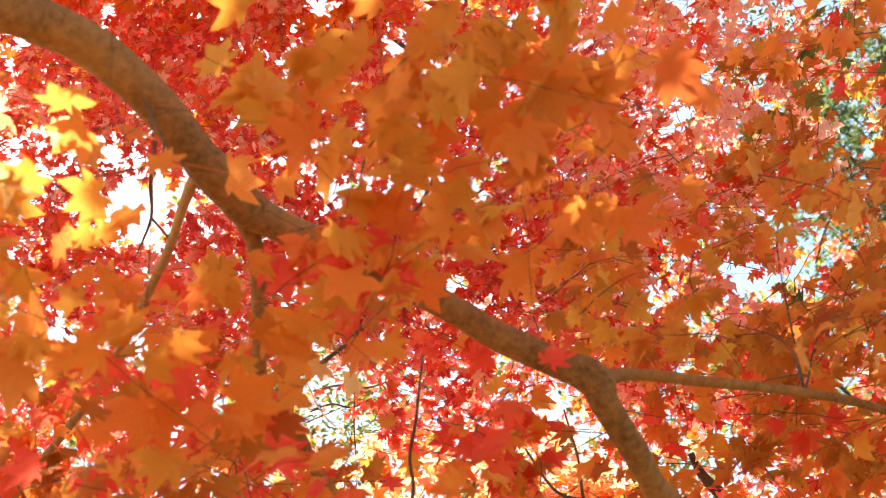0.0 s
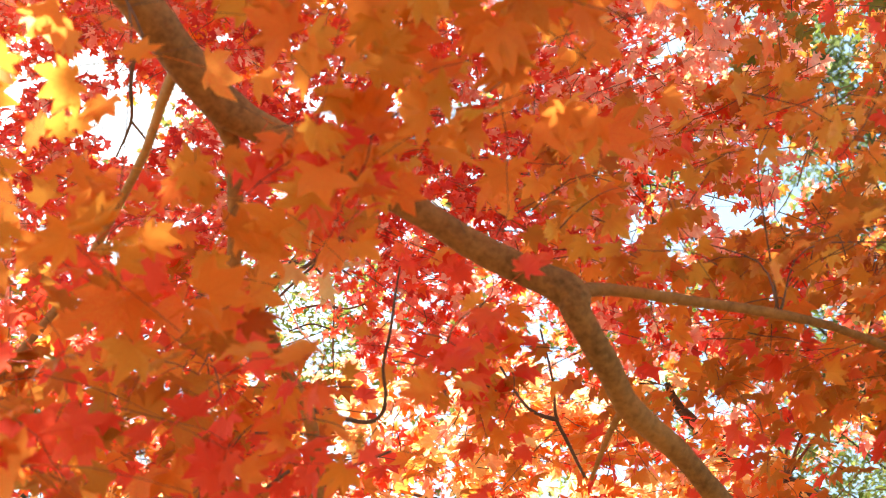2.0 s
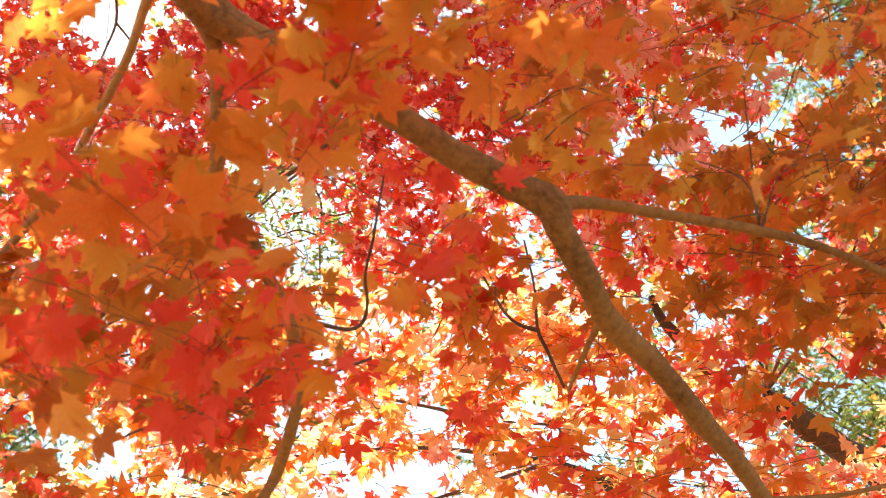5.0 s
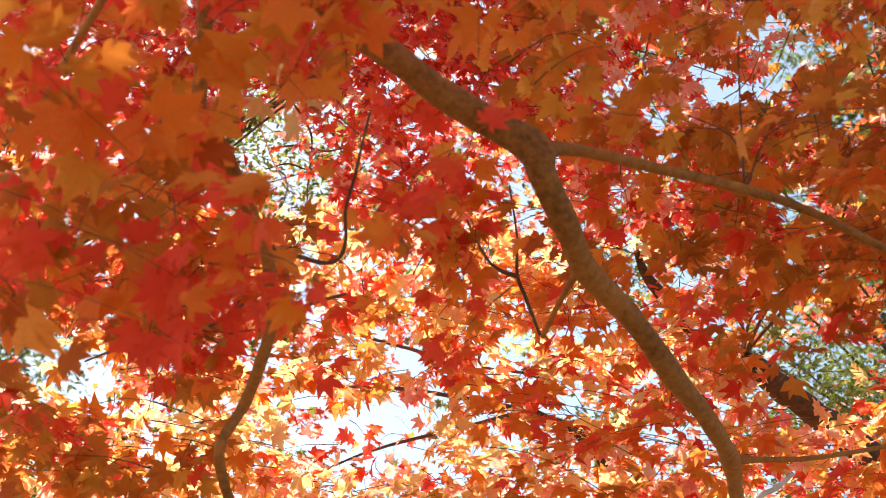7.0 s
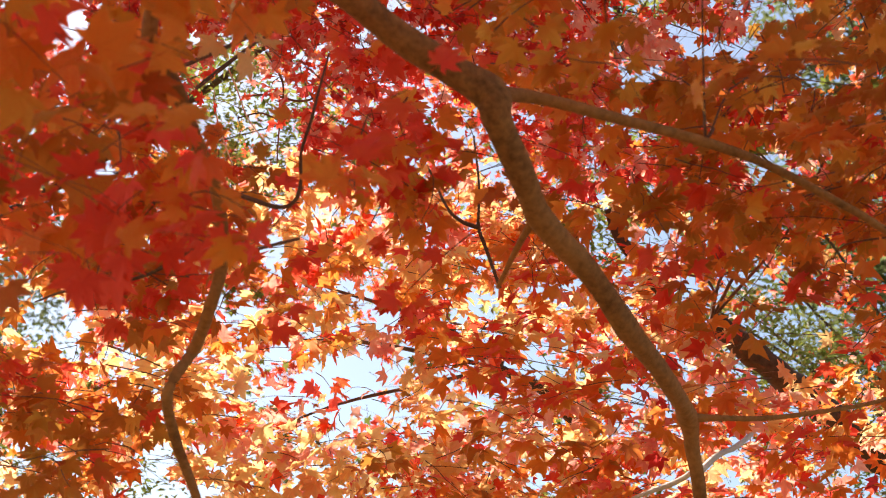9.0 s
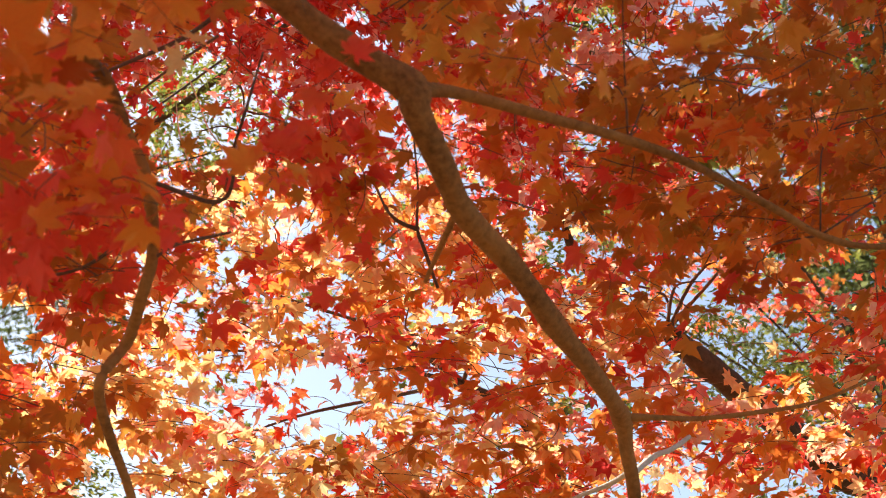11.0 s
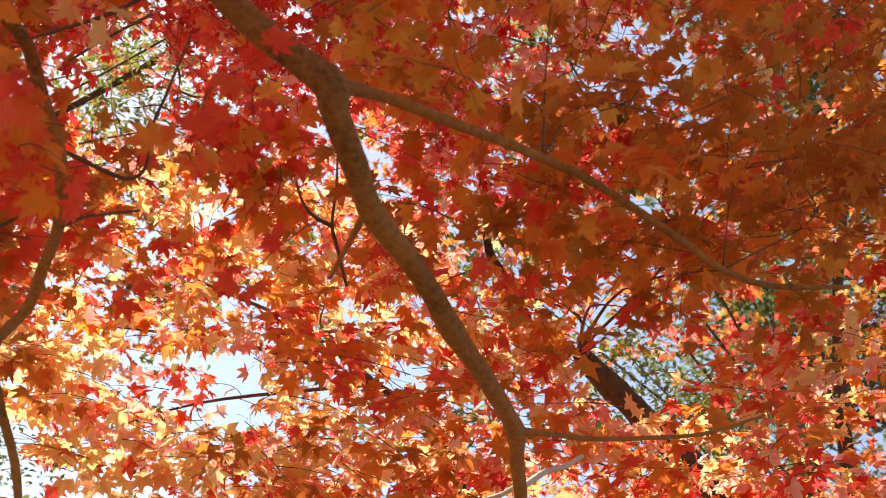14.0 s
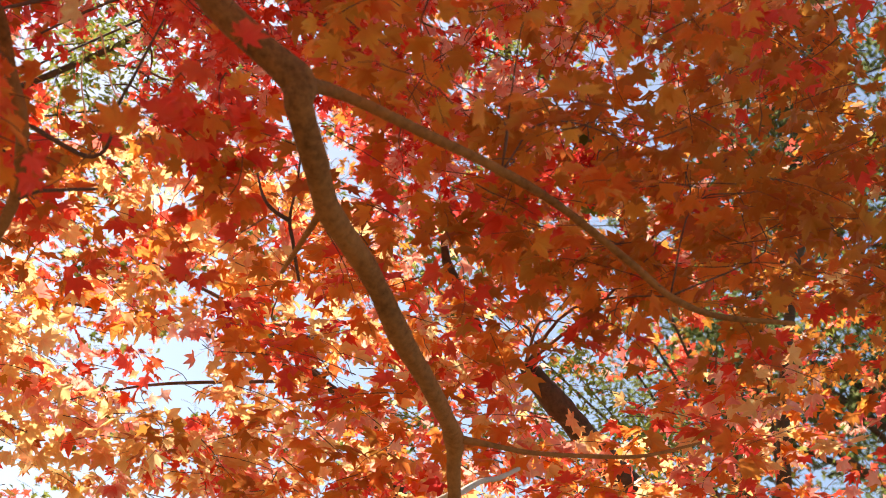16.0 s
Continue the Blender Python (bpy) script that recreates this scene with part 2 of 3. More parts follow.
# ---- leaves ----
def leaf_shape(lobes, lengths, fine, rnd):
    """One palmate leaf of unit length in its own plane, tip along +y, stalk end at the origin: vertices, triangles, ribs.
    The blade sags to its tips, folds along its midrib, and each lobe curls a little in its own way."""
    order = sorted(range(len(lobes)), key=lambda i: lobes[i])
    sag, fold, sinus = rnd.uniform(0.0, 0.3), rnd.uniform(-0.05, 0.3), rnd.uniform(0.53, 0.65)
    v, rib, tri = [(0.0, 0.0, 0.0)], [0.0], []

    def put(a, r, lift, w):
        x, y = math.sin(a) * r, math.cos(a) * r
        v.append((x, y, lift + fold * abs(x) - sag * r * r))
        rib.append(w)
        return len(v) - 1

    angles = [radians(lobes[i]) for i in order]
    sizes = [lengths[i] for i in order]
    valleys = [put(angles[0] - 0.35, 0.2 * sizes[0], 0.0, 1.0)]
    for a, b, m, n in zip(angles, angles[1:], sizes, sizes[1:]):
        valleys.append(put((a + b) / 2, sinus * min(m, n) + 0.06, 0.04, 1.0))
    valleys.append(put(angles[-1] + 0.35, 0.2 * sizes[-1], 0.0, 1.0))
    for k, (a, n) in enumerate(zip(angles, sizes)):
        curl, bend, wide = rnd.uniform(-0.28, 0.08), rnd.uniform(-0.12, 0.12), rnd.uniform(0.26, 0.34)
        left = put(a - wide, n * 0.64, 0.03 + curl * 0.3, 1.0)
        tip = put(a + bend, n, curl * n, 0.0)
        right = put(a + wide, n * 0.64, 0.03 + curl * 0.3, 1.0)
        if fine:
            mid = put(a, n * 0.5, -0.03, 0.0)
            ring = [0, valleys[k], left, tip, right, valleys[k + 1]]
            tri += [(mid, p, q) for p, q in zip(ring, ring[1:] + ring[:1])]
        else:
            ring = [valleys[k], left, tip, right, valleys[k + 1]]
            tri += [(0, p, q) for p, q in zip(ring, ring[1:])]
    return np.array(v), np.array(tri), np.array(rib)


def leaf_kinds(fine):
    rnd = random.Random(3)
    out = []
    for k in range(KINDS):
        j = [rnd.uniform(-6, 6) for _ in range(7)]
        g = [rnd.uniform(0.82, 1.1) for _ in range(7)]
        if k % 3 == 2 or not fine and k % 2:
            lobes, size = (0, 45, -45, 95, -95), (1, 0.92, 0.92, 0.62, 0.62)
        else:
            lobes, size = (0, 36, -36, 74, -74, 118, -118), (1, 0.95, 0.95, 0.78, 0.78, 0.45, 0.45)
        out.append(leaf_shape([a + b for a, b in zip(lobes, j)], [a * b for a, b in zip(size, g)], fine, rnd))
    return out


KINDS = 14
FINE, PLAIN = leaf_kinds(True), leaf_kinds(False)


def stalk(length, r):
    """A thin three-sided leaf stalk that ends at the origin."""
    v = []
    for y, z in ((0, 0), (-length, 0.25 * length)):
        for k in range(3):
            a = k * math.tau / 3
            v.append((r * math.cos(a), y, z + r * math.sin(a)))
    return np.array(v), np.array([(0, 1, 4), (0, 4, 3), (1, 2, 5), (1, 5, 4), (2, 0, 3), (2, 3, 5)])


def frame_of(tip, normal):
    """A turn whose y axis is the leaf's tip and whose z axis is near its normal."""
    y = tip.normalized()
    x = y.cross(normal)
    x = x.normalized() if x.length > 1e-4 else y.orthogonal().normalized()
    return np.array([x, y, x.cross(y)]).T


class Foliage:
    """Gathers leaves and twigs of one tree."""

    def __init__(self, spare=False):
        self.spare = spare      # the first 300 leaves become parts of their own
        self.leaves = {}
        self.single = []
        self.twig_v, self.twig_f = [], []

    def leaf(self, colour, place, turn, size, fine, single):
        if single or self.spare and len(self.single) < 300:
            self.single.append((colour, place, turn, size))
        else:
            self.leaves.setdefault((colour, fine), []).append((place, turn, size))


rnd = random.Random(11)


def gauss_in(centre, radii):
    while True:
        p = Vector([rnd.uniform(-1, 1) for _ in range(3)])
        if p.length <= 1:
            return Vector([c + r * q for c, r, q in zip(centre, radii, p)])


# about where the camera stands; all openings are aimed from here
VIEWPOINT = Vector((0.12, 0.02, 1.5))
GAPS = []
SHAFTS = []    # places sunlit through holes cut in the crowns: x, y, z, radius, and how far above them it opens


def gap(place, radius, keep=0.12, in_front=False):
    """An opening in the crowns, fitted to the camera's view towards a place, where few leaves grow; the flag clears
    only leaves nearer the camera than that place.
    """
    d = Vector(place) - VIEWPOINT
    GAPS.append((d.normalized(), radius / d.length, keep, d.length + 0.02 if in_front else 99))


def open_here(p):
    for q in SHAFTS:
        v = p - Vector(q[:3])
        if v.dot(sun_dir) > q[4] and (v - sun_dir * v.dot(sun_dir)).length < q[3]:
            return True
    far = (p - VIEWPOINT).length
    d = (p - VIEWPOINT).normalized()
    if noise.noise(d * 38) > 0.42:      # small chinks, lined up for the camera through all layers
        return True
    for g, r, keep, reach in GAPS:
        if far < reach and d.angle(g) < r * (1 + 0.5 * noise.noise(d * 25)) and rnd.random() > keep:
            return True
    return False


def sprays(fol, centre, radii, cover, mix, size=0.042, leaves=8, fine=False, single=False, length=0.2, clump=0.0, thick=0.0012, droop=0.6, avoid=True, spread=0.38, flat=0.0):
    """Leafy sprays in a rounded region, as many as cover it so many times over: each a thin twig with leaves along it."""
    wide, deep, high = radii
    count = max(1, round(0.98 * cover * math.pi * wide * max(deep, high) / (leaves * size * size)))
    names = [k for k, w in mix for _ in range(w)]
    made = 0
    for _ in range(count * 6):
        if made >= count:
            break
        p = gauss_in(centre, radii)
        if clump and noise.noise(p * 4.0) < clump - 0.3:
            continue
        if avoid and open_here(p):
            continue
        made += 1
        a = rnd.uniform(0, math.tau)
        d = Vector((math.cos(a), math.sin(a), rnd.uniform(-0.35, 0.3))).normalized()
        colour = rnd.choice(names)
        n = max(2, round(leaves * rnd.uniform(0.6, 1.3)))
        path, q = [], p - d * length * 0.5
        for s in range(6):
            path.append((*q, thick * (1 - s / 7)))
            q = q + d * (length / 5)
            d = (d + Vector((rnd.uniform(-0.35, 0.35), rnd.uniform(-0.35, 0.35), -0.1))).normalized()
        tube(path, 4, 0, fol.twig_v, fol.twig_f)
        for k in range(n):
            f = rnd.uniform(0.15, 1.0) * 5
            i = min(4, int(f))
            at = Vector(path[i][:3]).lerp(Vector(path[i + 1][:3]), f - i)
            b = rnd.uniform(0, math.tau)
            out = Vector((math.cos(b), math.sin(b), 0))
            tip = out + Vector((0, 0, -rnd.uniform(-0.4, 1.7) * droop)) + d * 0.3
            # leaves turn their faces to the light
            face = (sun_dir * 0.75 * (1 - flat) + Vector((rnd.gauss(0, spread), rnd.gauss(0, spread), 0.25 + 0.6 * flat + rnd.gauss(0, spread)))).normalized()
            tip = (tip - face * tip.dot(face)).normalized()
            up = face
            s = size * rnd.uniform(0.7, 1.25)
            place = at + tip * (s * 0.95) + Vector((0, 0, -0.004))
            if avoid and open_here(place):
                continue
            fol.leaf(colour if rnd.random() < 0.75 else rnd.choice(names), place, frame_of(tip, up), s, fine, single)


def grow(fol, parent, name="foliage", label=""):
    """Makes the gathered foliage: single leaves as parts, the rest joined by colour."""
    st_v, st_f = stalk(0.95, 0.013)
    kinds = {}
    for i, (colour, place, turn, size) in enumerate(fol.single):
        key = (colour, i % KINDS)
        if key not in kinds:
            v, f, rib = FINE[i % KINDS]
            me = bpy.data.meshes.new("leaf")
            me.from_pydata(np.vstack([v, st_v]).tolist(), [], np.vstack([f, st_f + len(v)]).tolist())
            at = me.attributes.new("rib", "FLOAT", "POINT")
            at.data.foreach_set("value", np.r_[rib, np.zeros(len(st_v))])
            me.polygons.foreach_set("use_smooth", [True] * len(me.polygons))
            me.materials.append(LEAF_ONE[colour])
            kinds[key] = me
        ob = new("leaf", kinds[key])
        m = Matrix(turn.tolist()).to_4x4()
        m.translation = place
        ob.parent = parent
        ob.matrix_basis = Matrix.Translation(parent.location).inverted() @ m @ Matrix.Scale(size, 4)
    for (colour, fine), rows in fol.leaves.items():
        shapes = FINE if fine else PLAIN
        vs, fs, rs, n = [], [], [], 0
        for i, (place, turn, size) in enumerate(rows):
            v, f, rib = shapes[i % KINDS]
            if fine:
                f = np.vstack([f, st_f + len(v)])
                v = np.vstack([v, st_v])
                rib = np.r_[rib, np.zeros(len(st_v))]
            vs.append(v @ turn.T * size + np.array(place))
            fs.append(f + n)
            rs.append(rib)
            n += len(v)
        me = bpy.data.meshes.new(name)
        me.from_pydata(np.vstack(vs).tolist(), [], np.vstack(fs).tolist())
        at = me.attributes.new("rib", "FLOAT", "POINT")
        at.data.foreach_set("value", np.concatenate(rs))
        me.polygons.foreach_set("use_smooth", [True] * len(me.polygons))
        me.materials.append(LEAF[colour])
        ob = new(colour + "_" + name, me)
        ob.parent = parent
        ob.matrix_parent_inverse = Matrix.Translation(parent.location).inverted()
        tagged(ob, label, kind="stuff")
    if fol.twig_v:
        tagged(mesh_object("fine_twig_growth", fol.twig_v, fol.twig_f, TWIG_BARK, parent), kind="stuff")


# ---- the openings in the near crown, fitted to the camera's view ----
gap((0.046, 1.433, 2.449), 0.07, 0.0, True)
gap((0.526, 1.575, 2.664), 0.06, 0.15)
gap((0.577, 1.470, 2.777), 0.06, 0.15)
gap((0.577, 1.655, 2.513), 0.06, 0.2)
gap((-0.189, 1.738, 2.524), 0.05, 0.3)
gap((-0.428, 1.566, 2.718), 0.08)
gap((0.337, 1.508, 2.820), 0.11, 0.2)
gap((-0.162, 1.752, 2.502), 0.09, 0.2)
for bare in ((0.262, 1.544, 2.428), (0.355, 1.566, 2.429), (0.454, 1.600, 2.437), (0.550, 1.641, 2.446), (0.664, 1.684, 2.433), (0.754, 1.724, 2.420), (0.855, 1.764, 2.415), (0.946, 1.770, 2.428)):
    gap(bare, 0.045, 0.12, True)
for bare in ((-0.429, 1.131, 2.643), (-0.375, 1.172, 2.619), (-0.329, 1.230, 2.599), (-0.285, 1.281, 2.566), (0.189, 1.471, 2.380), (0.223, 1.528, 2.343), (0.281, 1.617, 2.293), (0.362, 1.705, 2.271), (0.440, 1.796, 2.231), (0.535, 1.946, 2.216), (0.253, 2.054, 2.455), (0.283, 2.073, 2.406)):
    gap(bare, 0.055, 0.08, True)
gap((-0.364, 1.907, 2.158), 0.07, 0.1)
gap((0.743, 1.805, 2.237), 0.09, 0.1)
gap((0.417, 1.667, 2.601), 0.04, 0.1)
gap((-0.066, 1.722, 2.484), 0.1, 0.15)
gap((-0.038, 1.737, 2.246), 0.06, 0.4)
gap((0.093, 2.479, 2.313), 0.1, 0.25)
gap((0.815, 2.262, 2.411), 0.08, 0.25)
gap((-0.220, 2.212, 2.015), 0.06, 0.15)
gap((-0.506, 2.039, 2.251), 0.065, 0.3)
gap((0.936, 1.960, 2.483), 0.05, 0.2)
gap((0.566, 1.715, 2.677), 0.043, 0.12)
gap((0.398, 1.775, 2.651), 0.030, 0.12)
gap((0.609, 1.669, 2.723), 0.034, 0.12)
gap((0.667, 1.709, 2.636), 0.034, 0.12)
gap((0.711, 1.646, 2.701), 0.031, 0.12)
gap((0.461, 1.728, 2.701), 0.023, 0.12)
gap((0.617, 1.792, 2.529), 0.030, 0.12)
SHAFTS += [(-0.438, 1.062, 2.515, 0.09, 0.3), (-0.184, 1.19, 2.526, 0.03, 0.3), (0.655, 1.768, 2.556, 0.05, 0.3), (0.63, 2.25, 2.17, 0.09, 0.3)]

# ---- the near maple, whose limb reaches over from behind ----
maple = tree("maple_tree", (-1.15, 1.0, -0.02), "Japanese maple with smooth brown limbs and orange autumn leaves")
branch("trunk", maple, ((-1.15, 1.0, -0.1, 0.13), (-1.12, 1.0, 0.5, 0.1), (-1.2, 1.02, 1.3, 0.09), (-1.12, 1.05, 2.2, 0.075), (-1.0, 1.08, 2.75, 0.06), (-0.9, 1.2, 3.4, 0.045), (-1.1, 1.5, 4.6, 0.02)), 16)
COLLARS = (((-0.276, 1.285, 2.564), 0.12), ((-0.247, 1.333, 2.542), 0.16), ((0.189, 1.471, 2.380), 0.16), ((0.292, 1.677, 2.318), 0.1), ((0.435, 1.797, 2.239), 0.1), ((0.606, 2.103, 2.217), 0.2))
branch("limb", maple, ((-1.04, 1.07, 2.6, 0.045), (-0.8, 1.12, 2.72, 0.032), (-0.519, 1.081, 2.639, 0.027), (-0.464, 1.104, 2.641, 0.0265), (-0.413, 1.140, 2.639, 0.026), (-0.365, 1.178, 2.616, 0.0258), (-0.325, 1.233, 2.597, 0.025), (-0.281, 1.283, 2.565, 0.0232), (-0.244, 1.331, 2.545, 0.0215),
    (-0.187, 1.364, 2.530, 0.0195), (-0.103, 1.398, 2.512, 0.0185), (-0.017, 1.426, 2.475, 0.0185), (0.069, 1.452, 2.432, 0.0185), (0.126, 1.462, 2.408, 0.019), (0.189, 1.471, 2.380, 0.0205),
    (0.202, 1.479, 2.351, 0.0185), (0.243, 1.540, 2.317, 0.0172), (0.283, 1.616, 2.293, 0.0172), (0.362, 1.705, 2.271, 0.016), (0.440, 1.796, 2.231, 0.0155), (0.535, 1.946, 2.216, 0.0145), (0.606, 2.103, 2.217, 0.0145), (0.629, 2.153, 2.178, 0.0118), (0.661, 2.218, 2.113, 0.011), (0.690, 2.336, 2.036, 0.009)), 16, 0.1, knots=COLLARS)
branch("branch", maple, ((0.189, 1.471, 2.380, 0.0106), (0.253, 1.527, 2.419, 0.0084), (0.369, 1.556, 2.422, 0.0075), (0.493, 1.604, 2.435, 0.0072), (0.596, 1.654, 2.441, 0.0066), (0.731, 1.707, 2.421, 0.0059), (0.813, 1.746, 2.410, 0.0056), (0.901, 1.770, 2.417, 0.005), (1.023, 1.764, 2.445, 0.0037)), 10)
branch("branch", maple, ((-0.253, 1.344, 2.543, 0.0128), (-0.236, 1.379, 2.516, 0.0104), (-0.233, 1.443, 2.456, 0.01), (-0.233, 1.505, 2.392, 0.0096), (-0.208, 1.572, 2.389, 0.0096), (-0.178, 1.623, 2.345, 0.0092), (-0.142, 1.664, 2.293, 0.0092), (-0.127, 1.730, 2.224, 0.0084), (-0.136, 1.771, 2.173, 0.0088), (-0.160, 1.873, 2.144, 0.0088), (-0.183, 1.861, 2.072, 0.008), (-0.169, 1.933, 2.024, 0.0076), (-0.131, 2.006, 1.957, 0.0068), (-0.10, 2.07, 1.87, 0.006), (-0.05, 2.16, 1.76, 0.005), (-0.02, 2.25, 1.68, 0.003)), 10)
branch("branch", maple, ((-0.299, 1.280, 2.564, 0.008), (-0.335, 1.377, 2.577, 0.0068), (-0.374, 1.488, 2.584, 0.0064), (-0.429, 1.585, 2.545, 0.006), (-0.487, 1.673, 2.491, 0.006), (-0.541, 1.718, 2.434, 0.0064), (-0.605, 1.735, 2.340, 0.0064), (-0.674, 1.787, 2.295, 0.0056)), 8, mat=TAN_BARK)
branch("branch", maple, ((0.606, 2.103, 2.217, 0.0088), (0.663, 2.097, 2.223, 0.0051), (0.746, 2.125, 2.243, 0.0044), (0.857, 2.137, 2.276, 0.0041), (0.950, 2.149, 2.311, 0.0034), (1.050, 2.147, 2.368, 0.0027)), 8)
branch("twig", maple, ((-0.142, 1.664, 2.293, 0.0036), (-0.141, 1.709, 2.318, 0.0034), (-0.102, 1.734, 2.320, 0.0034), (-0.067, 1.757, 2.325, 0.0032), (-0.047, 1.753, 2.336, 0.0030), (-0.042, 1.741, 2.361, 0.0027), (-0.047, 1.723, 2.397, 0.0025), (-0.039, 1.700, 2.440, 0.0023), (-0.034, 1.693, 2.493, 0.0019), (-0.029, 1.687, 2.542, 0.0014)), 6, mat=TWIG_BARK)
branch("twig", maple, ((0.271, 1.620, 2.288, 0.0056), (0.263, 1.691, 2.282, 0.0044), (0.248, 1.761, 2.251, 0.0032)), 6)
branch("twig", maple, ((0.281, 2.081, 2.389, 0.0026), (0.249, 2.058, 2.446, 0.0031), (0.232, 2.044, 2.478, 0.0031), (0.224, 2.016, 2.536, 0.0021), (0.206, 2.022, 2.632, 0.0016)), 6, mat=TWIG_BARK)
branch("twig", maple, ((0.236, 2.046, 2.474, 0.004), (0.201, 2.044, 2.483, 0.0032), (0.175, 2.036, 2.502, 0.0024), (0.140, 2.056, 2.575, 0.002)), 6, mat=TWIG_BARK)
branch("twig", maple, ((-0.419, 1.965, 2.214, 0.0016), (-0.371, 1.920, 2.219, 0.0023), (-0.307, 1.878, 2.222, 0.0023), (-0.238, 1.833, 2.230, 0.0029), (-0.169, 1.740, 2.240, 0.0031)), 6, mat=TWIG_BARK)

branch("twig", maple, ((0.650, 2.209, 2.155, 0.006), (0.696, 2.245, 2.207, 0.0055), (0.732, 2.270, 2.232, 0.005), (0.771, 2.301, 2.271, 0.004)), 6, mat=SUNLIT_BARK, label="bare twig painted pale as if sunlit")
branch("twig", maple, ((0.646, 2.208, 2.161, 0.0055), (0.627, 2.278, 2.156, 0.005), (0.582, 2.335, 2.142, 0.004), (0.546, 2.399, 2.126, 0.003)), 6, mat=SUNLIT_BARK, label="bare twig painted pale as if sunlit")
branch("twig", maple, ((-0.118, 1.716, 2.211, 0.0026), (-0.096, 1.712, 2.230, 0.0026), (-0.069, 1.729, 2.252, 0.0026), (-0.031, 1.746, 2.277, 0.0020)), 6, mat=TWIG_BARK)
branch("twig", maple, ((-0.267, 1.774, 2.520, 0.0025), (-0.225, 1.768, 2.548, 0.0035), (-0.161, 1.758, 2.591, 0.0038), (-0.106, 1.737, 2.640, 0.004)), 6, mat=TWIG_BARK)
branch("twig", maple, ((-0.270, 2.047, 2.662, 0.002), (-0.217, 2.028, 2.715, 0.0025), (-0.154, 2.006, 2.770, 0.003)), 6, mat=TWIG_BARK)

branch("twig", maple, ((-0.440, 1.582, 2.859, 0.003), (-0.459, 1.657, 2.841, 0.003), (-0.469, 1.731, 2.824, 0.0026), (-0.490, 1.761, 2.774, 0.0016)), 6, mat=TWIG_BARK)
branch("twig", maple, ((-0.469, 1.731, 2.824, 0.0024), (-0.449, 1.749, 2.807, 0.002), (-0.435, 1.763, 2.792, 0.0014)), 6, mat=TWIG_BARK)

# boughs for the added, mostly unseen crown overhead
boughs(maple, (-1.06, 1.45, 4.3), ((-2.2, 2.2, 4.8), (-0.6, 2.6, 4.8), (0.4, 2.2, 4.8), (-1.6, 1.9, 5.0), (0.7, 3.2, 5.6), (-0.9, 3.6, 4.95)), 0.022)
boughs(maple, (-0.95, 1.15, 3.2), ((-0.4, -0.6, 3.8), (0.9, -0.3, 3.9), (-1.9, 0.7, 3.7), (0.2, 0.6, 3.9)), 0.024)

# thin shoots that carry the hanging sprays
boughs(maple, (-0.365, 1.178, 2.616), ((-0.383, 1.099, 2.327), (-0.33, 1.25, 2.30)), 0.0016, TWIG_BARK)
boughs(maple, (-0.103, 1.398, 2.512), ((0.010, 1.079, 2.474), (-0.085, 1.144, 2.352), (0.075, 1.24, 2.50), (0.208, 1.211, 2.725)), 0.0016, TWIG_BARK)
boughs(maple, (-0.208, 1.572, 2.389), ((-0.233, 1.287, 2.183), (-0.259, 1.353, 2.175), (-0.285, 1.467, 2.198), (-0.342, 1.732, 2.386), (-0.34, 1.804, 2.413)), 0.0016, TWIG_BARK)
boughs(maple, (0.493, 1.604, 2.435), ((0.478, 1.465, 2.662), (0.36, 1.60, 2.62), (0.784, 1.771, 2.696), (0.47, 1.854, 2.561)), 0.0016, TWIG_BARK)
boughs(maple, (0.813, 1.746, 2.410), ((0.968, 1.724, 2.824), (0.80, 1.95, 2.45), (1.1, 1.85, 2.7)), 0.0016, TWIG_BARK)

f = Foliage(True)
OR, RO, OC = (("orange", 6), ("red", 1)), (("orange", 4), ("red", 4)), (("ochre", 4), ("orange", 3))
# large leaves close to the eye, each a part of its own
sprays(f, (-0.383, 1.099, 2.327), (0.24, 0.12, 0.19), 0.9, OC, 0.044, 6, True, True, 0.26, thick=0.0007)
sprays(f, (0.010, 1.079, 2.474), (0.28, 0.1, 0.14), 1.5, OC, 0.044, 6, True, True, 0.26, thick=0.0007)
sprays(f, (-0.085, 1.144, 2.352), (0.12, 0.08, 0.08), 1.3, OC, 0.044, 6, True, True, 0.16, thick=0.0007)
sprays(f, (-0.233, 1.287, 2.183), (0.24, 0.1, 0.18), 0.7, RO, 0.044, 6, True, True, 0.26, thick=0.0007)
sprays(f, (-0.259, 1.353, 2.175), (0.24, 0.1, 0.14), 0.75, (("brown", 3), ("red", 4), ("orange", 1)), 0.044, 6, True, True, 0.26, thick=0.0007)
sprays(f, (-0.285, 1.467, 2.198), (0.2, 0.1, 0.14), 0.65, (("brown", 3), ("red", 4), ("orange", 1)), 0.044, 6, True, True, 0.26, thick=0.0007)
sprays(f, (-0.452, 1.063, 2.507), (0.045, 0.04, 0.05), 1.6, (("yellow", 1),), 0.044, 6, True, True, 0.14, avoid=False, thick=0.0007)
sprays(f, (-0.342, 1.133, 2.504), (0.04, 0.04, 0.03), 1.0, (("ochre", 1),), 0.044, 6, True, True, 0.1, thick=0.0007)
sprays(f, (-0.154, 1.493, 2.450), (0.06, 0.05, 0.05), 1.0, (("yellow", 1),), 0.036, 6, True, True, 0.1, avoid=False, thick=0.0007)
sprays(f, (-0.141, 1.223, 2.407), (0.08, 0.04, 0.05), 2.2, RO, 0.04, 5, True, True, 0.12, avoid=False, thick=0.0007)
sprays(f, (-0.055, 1.265, 2.395), (0.07, 0.04, 0.045), 2.2, RO, 0.04, 5, True, True, 0.12, avoid=False, thick=0.0007)
